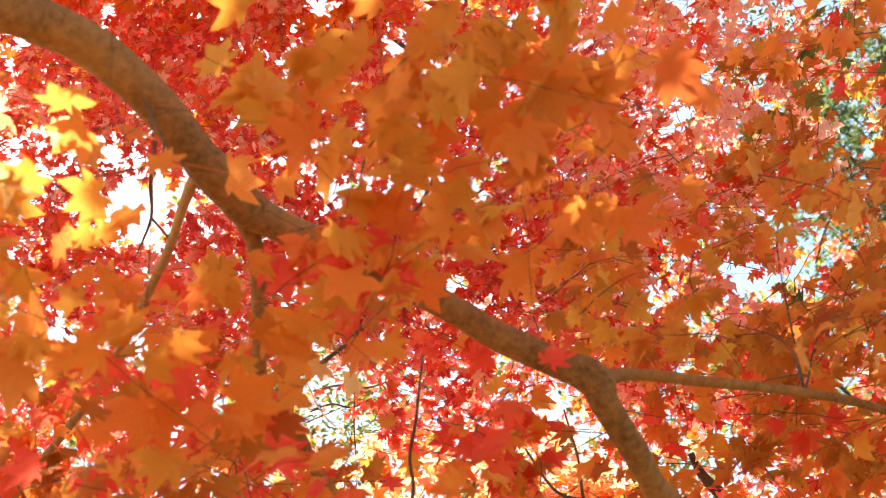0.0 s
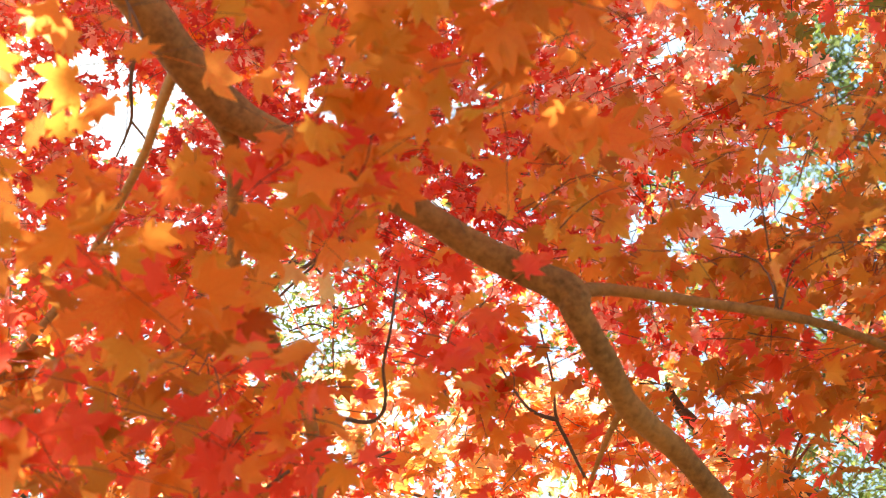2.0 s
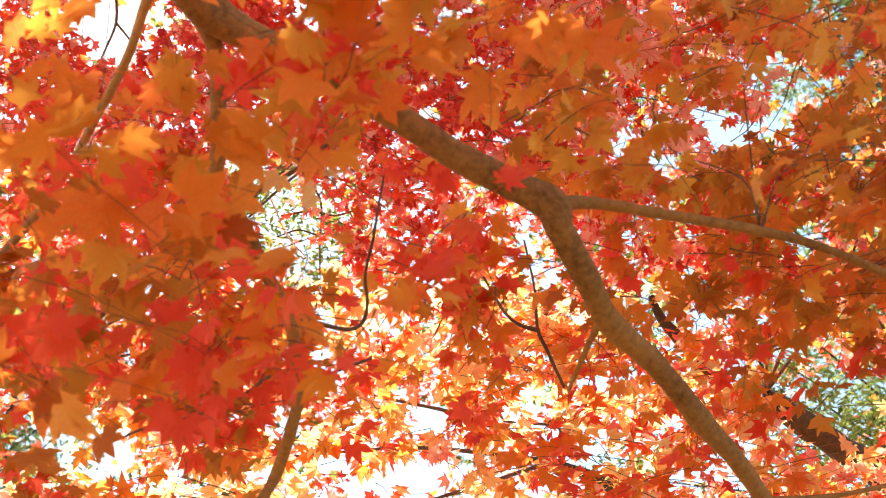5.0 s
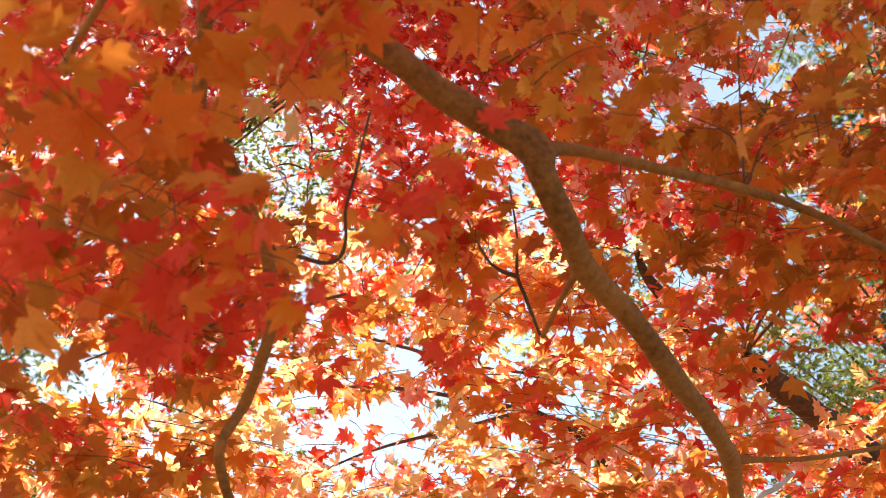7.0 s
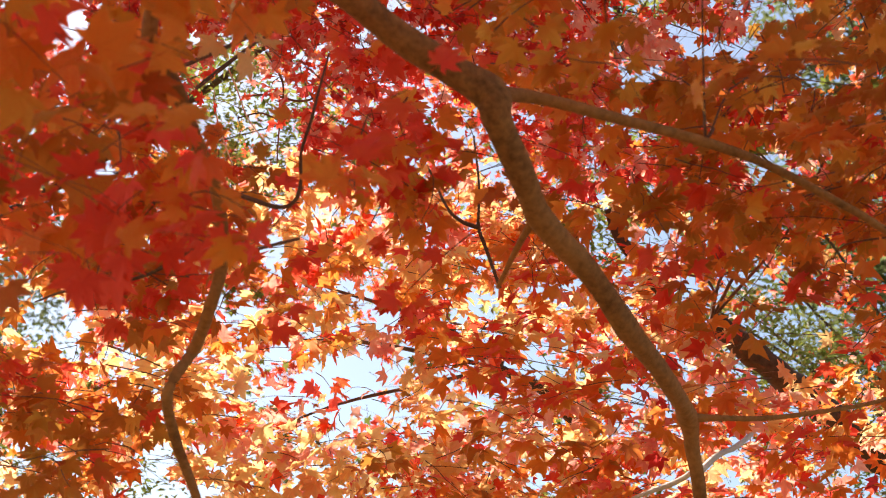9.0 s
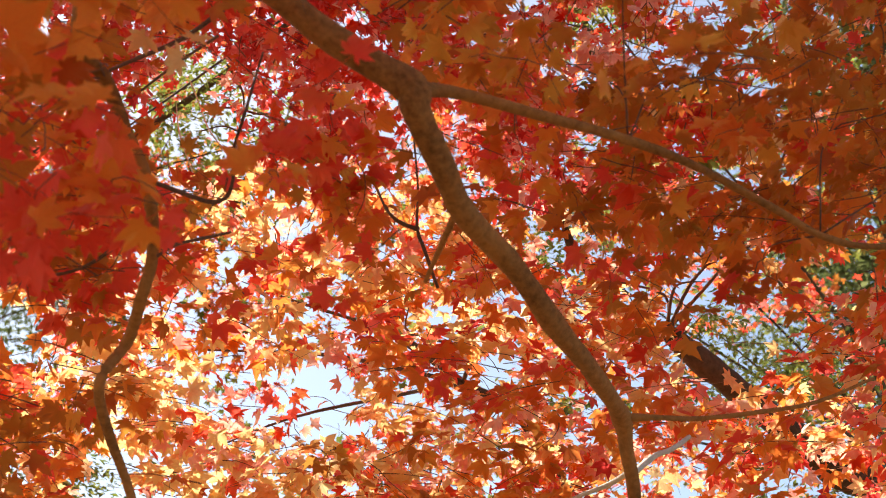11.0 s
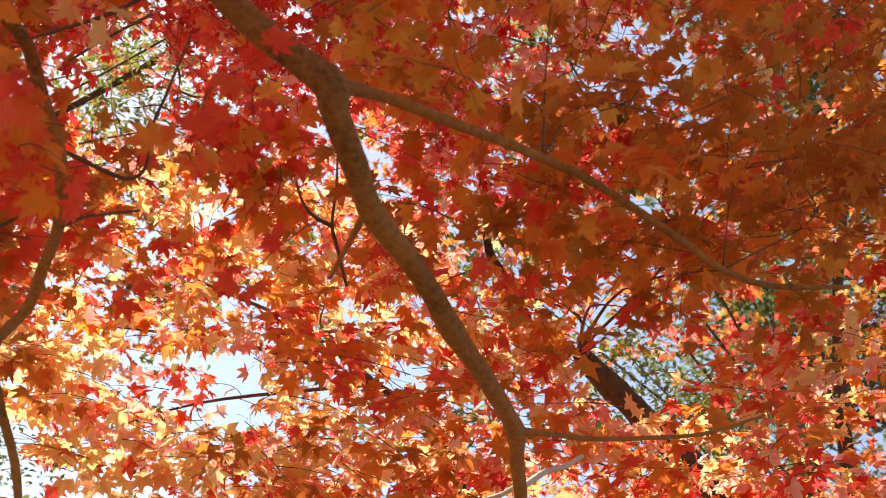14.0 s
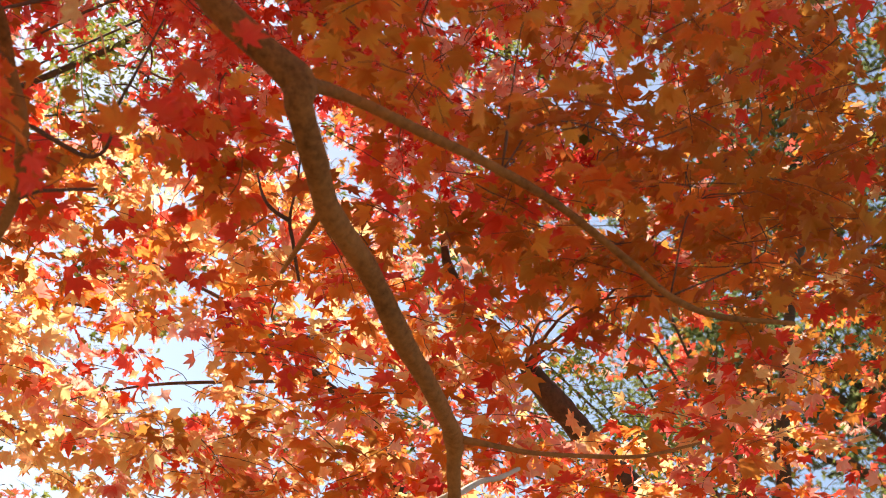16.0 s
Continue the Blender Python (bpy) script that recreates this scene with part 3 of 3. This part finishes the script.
OB = (("orange", 4), ("brown", 2), ("red", 1))
sprays(f, (-0.05, 1.02, 2.52), (0.32, 0.1, 0.1), 0.7, OC, 0.042, 6, True, True, 0.22, thick=0.0007)
sprays(f, (0.075, 1.24, 2.50), (0.2, 0.1, 0.12), 0.8, OC, 0.04, 6, True, True, 0.22, thick=0.0007)
sprays(f, (-0.33, 1.25, 2.30), (0.28, 0.1, 0.15), 0.6, OC, 0.04, 6, True, True, 0.22, thick=0.0007)
# further sprays along the limbs
sprays(f, (-0.085, 1.42, 2.25), (0.28, 0.1, 0.1), 0.5, RO, 0.036, 6, True, length=0.22)
sprays(f, (0.36, 1.60, 2.62), (0.36, 0.15, 0.34), 0.5, (("orange", 3), ("brown", 3)), 0.034, 8, True, clump=0.15)
sprays(f, (0.80, 1.95, 2.45), (0.45, 0.15, 0.2), 0.5, OB, 0.033, 8, True, flat=0.4)
sprays(f, (0.478, 1.465, 2.662), (0.3, 0.3, 0.38), 0.5, OC, 0.032, 9, True)
sprays(f, (0.208, 1.211, 2.725), (0.2, 0.12, 0.12), 0.68, OR, 0.032, 9, True)
sprays(f, (0.025, 1.777, 2.406), (0.26, 0.15, 0.18), 0.3, (("red", 3), ("orange", 1)), 0.032, 9, True)
sprays(f, (-0.342, 1.732, 2.386), (0.44, 0.2, 0.28), 0.62, (("red", 4), ("orange", 2), ("brown", 2)), 0.032, 9, True, length=0.26)
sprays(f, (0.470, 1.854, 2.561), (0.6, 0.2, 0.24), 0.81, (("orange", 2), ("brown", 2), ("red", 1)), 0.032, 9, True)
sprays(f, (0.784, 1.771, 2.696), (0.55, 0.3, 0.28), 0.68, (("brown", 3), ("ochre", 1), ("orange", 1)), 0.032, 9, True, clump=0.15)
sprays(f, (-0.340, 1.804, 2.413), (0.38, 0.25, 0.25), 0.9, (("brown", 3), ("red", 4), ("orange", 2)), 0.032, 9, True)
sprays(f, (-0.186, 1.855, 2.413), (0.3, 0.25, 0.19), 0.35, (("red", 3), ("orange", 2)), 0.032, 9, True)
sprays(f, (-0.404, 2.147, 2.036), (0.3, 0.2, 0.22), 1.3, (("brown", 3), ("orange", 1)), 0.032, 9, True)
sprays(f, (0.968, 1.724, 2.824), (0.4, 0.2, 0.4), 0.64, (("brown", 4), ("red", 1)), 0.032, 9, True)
sprays(f, (-0.157, 1.762, 2.553), (0.26, 0.15, 0.16), 0.51, (("red", 2), ("orange", 1)), 0.032, 9, True)
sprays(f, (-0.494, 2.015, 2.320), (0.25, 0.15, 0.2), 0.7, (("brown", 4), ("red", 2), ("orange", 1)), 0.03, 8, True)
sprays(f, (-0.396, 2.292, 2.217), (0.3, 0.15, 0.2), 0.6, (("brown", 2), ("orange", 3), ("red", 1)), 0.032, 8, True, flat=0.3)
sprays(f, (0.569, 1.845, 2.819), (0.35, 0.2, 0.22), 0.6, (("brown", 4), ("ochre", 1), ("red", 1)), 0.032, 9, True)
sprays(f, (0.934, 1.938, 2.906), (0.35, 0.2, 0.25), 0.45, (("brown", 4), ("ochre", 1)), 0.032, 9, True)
# the crown overhead, mostly out of view, added to shade the near leaves
sprays(f, (-0.85, 3.65, 4.8), (1.15, 0.36, 0.2), 2.2, OR, 0.044, 9)
sprays(f, (-0.7, 2.2, 4.6), (2.1, 1.0, 0.35), 2.7, OR, 0.05, 9)
sprays(f, (0.6, 3.1, 5.6), (1.5, 0.7, 0.3), 2.0, OR, 0.05, 9)
sprays(f, (0.3, -0.2, 3.7), (2.0, 1.4, 0.7), 0.9, OR, 0.05, 9)
sprays(f, (-1.6, 1.0, 3.6), (0.7, 1.2, 0.7), 0.9, OR, 0.05, 9)
grow(f, maple)

# ---- the maples behind, with openings of their own, fitted to the camera's view ----
GAPS.clear()
gap((1.053, 3.151, 3.778), 0.075, 0.15)
gap((1.154, 2.940, 4.004), 0.08, 0.2)
gap((-0.401, 3.457, 3.525), 0.09, 0.45)
gap((-0.856, 3.132, 3.886), 0.11)
gap((-1.093, 3.284, 3.555), 0.06)
gap((-0.324, 3.511, 3.439), 0.12, 0.62)
gap((0.754, 3.395, 3.526), 0.055)
gap((0.899, 3.247, 3.706), 0.06, 0.2)
gap((-0.826, 3.746, 2.794), 0.09)
gap((1.304, 3.555, 3.027), 0.1, 0.12)
gap((0.565, 3.762, 2.867), 0.08, 0.3)
gap((1.018, 3.089, 2.730), 0.06, 0.25)
gap((0.043, 3.423, 2.636), 0.1, 0.3)
gap((-0.834, 3.221, 2.681), 0.08, 0.25)
gap((0.955, 2.698, 2.612), 0.1, 0.42)
gap((-0.393, 3.070, 2.228), 0.07, 0.15)
gap((0.334, 3.049, 2.780), 0.05, 0.35)
gap((0.535, 2.907, 3.428), 0.04, 0.25)
gap((0.586, 2.834, 3.523), 0.045, 0.2)
gap((0.701, 2.993, 2.561), 0.05, 0.2)
gap((1.393, 2.679, 3.426), 0.05, 0.2)
gap((1.246, 2.803, 2.924), 0.09, 0.45)
gap((-0.255, 2.912, 3.197), 0.12, 0.8)
gap((0.610, 2.949, 2.944), 0.06, 0.4)
gap((0.911, 2.834, 3.445), 0.050, 0.25)
gap((0.631, 2.934, 3.402), 0.032, 0.25)
gap((0.982, 2.756, 3.522), 0.044, 0.25)
gap((1.078, 2.823, 3.377), 0.041, 0.25)
gap((1.153, 2.718, 3.486), 0.038, 0.25)
gap((0.736, 2.854, 3.485), 0.038, 0.12)
gap((0.995, 2.962, 3.199), 0.050, 0.12)
gap((0.803, 2.779, 3.565), 0.035, 0.12)
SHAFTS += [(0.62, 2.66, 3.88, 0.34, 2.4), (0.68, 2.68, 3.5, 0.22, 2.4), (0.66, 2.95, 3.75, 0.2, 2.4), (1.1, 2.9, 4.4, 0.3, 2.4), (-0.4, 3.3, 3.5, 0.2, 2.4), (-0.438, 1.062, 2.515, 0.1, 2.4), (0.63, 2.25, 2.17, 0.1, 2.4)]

red = tree("maple_tree", (-2.2, 5.2, -0.06), "red Japanese maple with crimson autumn leaves")
branch("trunk", red, ((-2.2, 5.2, -0.15, 0.14), (-2.2, 5.2, 0.8, 0.11), (-2.25, 5.1, 1.7, 0.09), (-2.3, 5.0, 2.7, 0.06), (-2.4, 4.9, 4.0, 0.035), (-2.6, 4.8, 5.4, 0.015)), 14, mat=OLD_BARK)
branch("limb", red, ((-2.3, 5.0, 2.7, 0.04), (-1.7, 4.75, 3.25, 0.022), (-0.9, 4.4, 3.75, 0.014), (-0.2, 4.1, 4.4, 0.01), (0.1, 3.9, 5.0, 0.006)), 10, mat=OLD_BARK)
branch("branch", red, ((0.870, 4.289, 4.369, 0.016), (0.798, 4.195, 4.525, 0.013), (0.746, 4.093, 4.674, 0.011), (0.666, 4.031, 4.771, 0.007)), 8, mat=OLD_BARK)
branch("twig", red, ((-0.280, 2.921, 3.295, 0.0026), (-0.250, 2.961, 3.274, 0.0029), (-0.226, 2.970, 3.223, 0.0026), (-0.228, 3.070, 3.147, 0.0023), (-0.225, 3.158, 3.086, 0.0013)), 6, mat=TWIG_BARK)
branch("twig", red, ((-0.366, 2.940, 3.245, 0.0020), (-0.346, 3.010, 3.231, 0.0020), (-0.316, 3.090, 3.197, 0.0020), (-0.258, 3.123, 3.147, 0.0013)), 6, mat=SUNLIT_BARK, label="bare twig painted pale as if sunlit")
branch("twig", red, ((-0.347, 3.149, 3.292, 0.0026), (-0.275, 3.165, 3.318, 0.0033), (-0.205, 3.156, 3.305, 0.0033), (-0.151, 3.108, 3.295, 0.0026)), 6, mat=TWIG_BARK)
branch("twig", red, ((-0.216, 3.104, 3.392, 0.0020), (-0.189, 3.152, 3.354, 0.0023), (-0.148, 3.165, 3.297, 0.0020), (-0.117, 3.180, 3.274, 0.0013)), 6, mat=TWIG_BARK)
branch("twig", red, ((-0.367, 3.263, 3.288, 0.0020), (-0.308, 3.258, 3.311, 0.0026), (-0.253, 3.267, 3.305, 0.0026), (-0.201, 3.260, 3.326, 0.0020)), 6, mat=OLD_BARK)
branch("twig", red, ((-0.409, 3.050, 3.246, 0.0013), (-0.393, 3.087, 3.185, 0.0020), (-0.362, 3.123, 3.125, 0.0020), (-0.329, 3.154, 3.071, 0.0013)), 6, mat=SUNLIT_BARK, label="bare twig painted pale as if sunlit")
boughs(red, (-0.2, 4.1, 4.4), ((0.238, 2.95, 3.46), (0.62, 2.8, 3.9), (-0.53, 2.95, 4.0), (1.09, 3.0, 4.42), (0.98, 3.2, 3.7), (-0.95, 3.0, 3.43), (-0.735, 2.95, 2.83)), 0.006, OLD_BARK)
f = Foliage(True)
# PK is that lit column's mix, mostly red leaves painted sun-pale
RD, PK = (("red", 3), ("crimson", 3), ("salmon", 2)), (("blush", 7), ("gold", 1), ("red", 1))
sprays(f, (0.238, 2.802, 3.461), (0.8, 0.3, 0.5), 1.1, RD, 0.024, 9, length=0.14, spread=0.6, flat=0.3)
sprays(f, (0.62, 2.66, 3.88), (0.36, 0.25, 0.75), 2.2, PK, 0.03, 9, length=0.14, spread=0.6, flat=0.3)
sprays(f, (-0.528, 2.827, 4.033), (1.3, 0.3, 0.8), 1.9, RD, 0.024, 9, length=0.14, spread=0.6, flat=0.3)
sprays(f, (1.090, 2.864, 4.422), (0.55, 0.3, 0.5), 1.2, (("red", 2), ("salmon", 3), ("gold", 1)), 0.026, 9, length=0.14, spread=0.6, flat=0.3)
sprays(f, (0.982, 3.100, 3.703), (0.8, 0.3, 0.75), 0.75, (("red", 1), ("brown", 3), ("ochre", 2), ("salmon", 1), ("gold", 1), ("olive", 1)), 0.026, 9, length=0.14, spread=0.6, flat=0.3)
sprays(f, (0.309, 2.811, 3.344), (1.05, 0.3, 0.4), 1.30, RD, 0.026, 9, length=0.14, spread=0.6, flat=0.3)
sprays(f, (-0.952, 2.925, 3.431), (0.55, 0.3, 0.5), 1.7, RD, 0.026, 9, length=0.14, spread=0.6, flat=0.3)
sprays(f, (-0.735, 2.865, 2.833), (0.5, 0.3, 0.45), 1.0, (("red", 2), ("brown", 2)), 0.036, 9)
sprays(f, (0.198, 5.821, 4.488), (3.6, 0.4, 1.9), 1.1, (("red", 3), ("salmon", 1), ("brown", 3), ("olive", 3), ("orange", 2)), 0.036, 9, flat=0.3, spread=0.6)
sprays(f, (0.126, 2.804, 3.254), (0.4, 0.25, 0.22), 1.1, RD, 0.026, 9, length=0.14, spread=0.6, flat=0.3, avoid=False)
# an upper crown out of view, added to shade the leaves and limbs under it
boughs(red, (0.1, 3.9, 5.0), ((-2.0, 4.7, 6.8), (-1.4, 4.2, 6.8), (-0.6, 4.5, 6.9), (0.2, 4.3, 6.9), (0.9, 4.2, 6.8)), 0.012, OLD_BARK)
sprays(f, (-0.3, 4.4, 6.85), (1.9, 0.9, 0.25), 2.2, RD, 0.045, 9)
sprays(f, (-2.0, 4.75, 6.9), (0.9, 0.7, 0.25), 2.2, RD, 0.045, 9)
sprays(f, (0.7, 4.5, 7.1), (0.9, 0.8, 0.25), 1.6, RD, 0.045, 9)
grow(f, red)

gold = tree("maple_tree", (1.5, 5.6, -0.06), "sunlit maple with golden and orange autumn leaves")
branch("trunk", gold, ((1.5, 5.6, -0.15, 0.15), (1.45, 5.55, 0.7, 0.12), (1.5, 5.4, 1.5, 0.1), (1.877, 3.752, 2.516, 0.075), (1.456, 3.433, 2.640, 0.045), (1.174, 3.266, 2.736, 0.036), (0.979, 3.175, 2.813, 0.03), (0.925, 3.170, 2.852, 0.02)), 14, 0.3, mat=OLD_BARK)
branch("limb", gold, ((1.5, 5.4, 1.5, 0.06), (1.2, 4.7, 2.15, 0.04), (0.92, 4.25, 2.6, 0.028), (0.680, 3.974, 2.838, 0.02), (0.475, 3.959, 2.930, 0.014), (0.303, 3.929, 3.026, 0.008)), 10, mat=OLD_BARK)
branch("branch", gold, ((0.605, 2.965, 3.017, 0.008), (0.632, 2.985, 2.969, 0.012), (0.673, 2.999, 2.925, 0.016), (0.741, 3.059, 2.886, 0.014), (0.778, 3.070, 2.844, 0.008)), 8, mat=OLD_BARK)
boughs(gold, (0.925, 3.170, 2.852), ((0.930, 2.761, 2.810), (0.696, 2.885, 2.917), (1.194, 2.745, 3.081), (1.181, 2.596, 3.315)), 0.005, TWIG_BARK)
boughs(gold, (0.475, 3.959, 2.930), ((-0.170, 3.194, 2.832), (0.258, 3.107, 2.798), (-0.488, 3.233, 2.617), (-0.253, 3.433, 2.416)), 0.008, TWIG_BARK)
f = Foliage(True)
# both mixes lean on leaf colours painted pale as if sunlit
GD, GO = (("gold", 7), ("salmon", 2), ("orange", 1), ("red", 1)), (("orange", 2), ("gold", 3), ("salmon", 3), ("red", 2), ("crimson", 1))
sprays(f, (-0.065, 3.144, 2.705), (1.2, 0.25, 0.45), 1.6, GD, 0.042, 9, spread=0.55, flat=0.55)
sprays(f, (-0.098, 3.461, 2.355), (1.4, 0.25, 0.35), 1.25, GD, 0.042, 9, spread=0.5, flat=0.65)
sprays(f, (0.853, 2.806, 2.762), (0.75, 0.25, 0.45), 1.1, GO, 0.034, 9, spread=0.5, flat=0.65)
sprays(f, (1.177, 2.903, 2.517), (0.9, 0.25, 0.35), 1.3, GO, 0.034, 9, spread=0.5, flat=0.65)
sprays(f, (-0.061, 2.467, 2.371), (0.85, 0.18, 0.38), 0.6, (("orange", 5), ("brown", 2), ("red", 1)), 0.036, 8, spread=0.35, flat=0.6)
sprays(f, (0.652, 2.380, 2.441), (0.55, 0.18, 0.3), 0.6, (("orange", 5), ("brown", 1), ("red", 2)), 0.036, 8, spread=0.35, flat=0.6)
sprays(f, (0.936, 3.220, 2.411), (1.2, 0.25, 0.3), 1.3, GO, 0.034, 9, spread=0.5, flat=0.65)
sprays(f, (-0.630, 3.110, 2.195), (0.5, 0.25, 0.35), 1.2, (("brown", 2), ("orange", 2), ("gold", 1)), 0.037, 9)
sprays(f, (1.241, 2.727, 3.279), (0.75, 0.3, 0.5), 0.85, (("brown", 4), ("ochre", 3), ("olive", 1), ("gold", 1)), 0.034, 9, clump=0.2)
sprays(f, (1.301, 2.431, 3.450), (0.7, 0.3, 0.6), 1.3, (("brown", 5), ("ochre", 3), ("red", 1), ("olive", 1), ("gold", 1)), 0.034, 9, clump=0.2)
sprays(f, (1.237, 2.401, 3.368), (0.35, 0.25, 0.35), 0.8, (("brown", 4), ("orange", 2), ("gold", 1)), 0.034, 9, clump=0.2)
sprays(f, (1.492, 2.603, 2.628), (0.5, 0.25, 0.35), 1.0, GO, 0.037, 9)
sprays(f, (-0.200, 3.461, 2.610), (0.3, 0.2, 0.2), 0.5, GD, 0.034, 9, spread=0.7, avoid=False)
sprays(f, (0.159, 3.159, 3.022), (0.5, 0.25, 0.22), 1.2, GD, 0.034, 9, spread=0.6, flat=0.5)
sprays(f, (-0.315, 3.294, 2.245), (0.4, 0.2, 0.25), 0.9, GD, 0.04, 9, spread=0.55, flat=0.5)
sprays(f, (-0.087, 3.071, 2.959), (0.45, 0.2, 0.14), 0.8, GD, 0.036, 9, spread=0.6, flat=0.5, avoid=False)
grow(f, gold)

# ---- a sunlit broadleaf tree behind them ----
def oval_leaves(rows, rnd):
    """Small pointed leaves, each folded along its middle."""
    vs, fs = [], []
    for p, d, s in rows:
        side = d.cross(Vector((rnd.uniform(-0.6, 0.6), rnd.uniform(-0.6, 0.6), 1))).normalized()
        up = side.cross(d) * (s * 0.18)
        n = len(vs)
        vs += [tuple(p), tuple(p + d * s * 0.9 + side * s * 0.42 + up), tuple(p + d * s * 2), tuple(p + d * s * 0.9 - side * s * 0.42 + up)]
        fs += [(n, n + 1, n + 2), (n, n + 2, n + 3)]
    return vs, fs


def oval_crown(parent, rows, rnd, mat):
    vs, fs = oval_leaves(rows, rnd)
    ob = mesh_object("crown", vs, fs, mat, parent, smooth=False)
    at = ob.data.attributes.new("rib", "FLOAT", "POINT")
    at.data.foreach_set("value", np.ones(len(vs)))
    tagged(ob, kind="stuff")


def broadleaf(spine, fork, clumps, seed):
    """A slender tree whose long boughs end in small clumps of sunlit leaves."""
    t = tree("broadleaf_tree", spine[0][:3], "broadleaf tree with sunlit yellow-green leaves behind the maples", "broadleaf trees")
    branch("trunk", t, spine, 12, mat=OLD_BARK)
    boughs(t, fork, [c[:3] for c in clumps], 0.01, OLD_BARK)
    r = random.Random(seed)
    rows = []
    for x, y, z, w in clumps:
        for k in range(round(20000 * w * w)):
            d = Vector((r.uniform(-1, 1), r.uniform(-1, 1), r.uniform(-0.7, 0.3))).normalized()
            rows.append((Vector((x + r.gauss(0, w * 0.65), y + r.gauss(0, w * 0.65), z + r.gauss(0, w * 0.55))), d, r.uniform(0.011, 0.021)))
    oval_crown(t, rows, r, LEAF["olive"])


broadleaf(((-2.7, 6.0, -0.1, 0.1), (-2.7, 5.95, 1.2, 0.08), (-2.6, 5.8, 2.4, 0.06), (-2.3, 5.5, 3.4, 0.035), (-1.8, 5.2, 4.1, 0.018)), (-2.3, 5.5, 3.4),
          ((-0.57, 4.24, 4.04, 0.17), (-0.28, 4.35, 3.93, 0.14), (-0.70, 4.48, 3.99, 0.17), (-0.42, 4.5, 3.75, 0.18), (-0.80, 4.77, 2.64, 0.22), (-1.3, 4.9, 2.9, 0.22)), 21)
broadleaf(((3.8, 7.0, -0.1, 0.13), (3.8, 6.9, 1.2, 0.1), (3.6, 6.6, 2.4, 0.08), (3.1, 6.1, 3.4, 0.05), (2.7, 5.6, 4.4, 0.03), (2.6, 5.3, 5.3, 0.012)), (3.1, 6.1, 3.4),
          ((0.78, 4.36, 3.03, 0.12), (1.885, 4.886, 3.48, 0.22), (1.29, 4.10, 3.30, 0.12), (1.56, 4.28, 3.2, 0.16), (1.33, 4.2, 3.08, 0.13), (0.81, 4.46, 3.70, 0.16),
           (1.31, 3.88, 5.22, 0.2), (0.13, 3.91, 5.41, 0.18), (0.80, 4.18, 4.53, 0.17), (2.1, 4.9, 2.9, 0.28), (1.0, 4.6, 4.1, 0.17)), 22)

# ---- the evergreens behind them ----
def evergreen(base, height, spread, seed):
    """A dark trunk with rising limbs and a ragged crown of small leaf clumps."""
    r = random.Random(seed)
    t = tree("evergreen_tree", base, "tall evergreen tree with dark green leaves behind the maples", "evergreens")
    b = Vector(base)
    lean = Vector((r.uniform(-0.6, 0.6), r.uniform(-0.6, 0.6), 0))
    spine = [(*(b + lean * (k / 6) ** 2 + Vector((0, 0, height * k / 6 - (0.2 if k == 0 else 0)))), 0.22 * (1 - k / 6.4)) for k in range(7)]
    branch("trunk", t, spine, 12, mat=OLD_BARK)
    rows = []
    for k in range(34):
        h = r.uniform(0.22, 0.98)
        a = r.uniform(0, math.tau)
        root = b + lean * h * h + Vector((0, 0, height * h))
        reach = spread * (1.1 - h * 0.7) * r.uniform(0.6, 1.1)
        out = Vector((math.cos(a), math.sin(a), 0.35))
        tip = root + out * reach
        bend = root + out * reach * 0.5 + Vector((0, 0, r.uniform(-0.1, 0.25)))
        branch("limb", t, ((*root, 0.06 * (1.1 - h)), (*bend, 0.04 * (1.1 - h)), (*tip, 0.008)), 6, mat=OLD_BARK, steps=4)
        for j in range(9):
            c = root.lerp(tip, r.uniform(0.35, 1.05)) + Vector((r.gauss(0, 0.25), r.gauss(0, 0.25), r.gauss(0, 0.2)))
            for q in range(46):
                p = c + Vector((r.gauss(0, 0.17), r.gauss(0, 0.17), r.gauss(0, 0.13)))
                d = Vector((r.uniform(-1, 1), r.uniform(-1, 1), r.uniform(-0.8, 0.4))).normalized()
                rows.append((p, d, r.uniform(0.035, 0.065)))
    oval_crown(t, rows, r, LEAF["green"])


evergreen((5.7, 9.2, -0.1), 10.0, 3.7, 1)
evergreen((4.6, 10.5, -0.1), 13.0, 2.6, 10)
evergreen((7.5, 12.0, -0.1), 11.0, 2.6, 4)
evergreen((-6.5, 12.5, -0.1), 11.0, 2.6, 5)
evergreen((-5.0, 15.0, -0.1), 9.0, 2.6, 6)
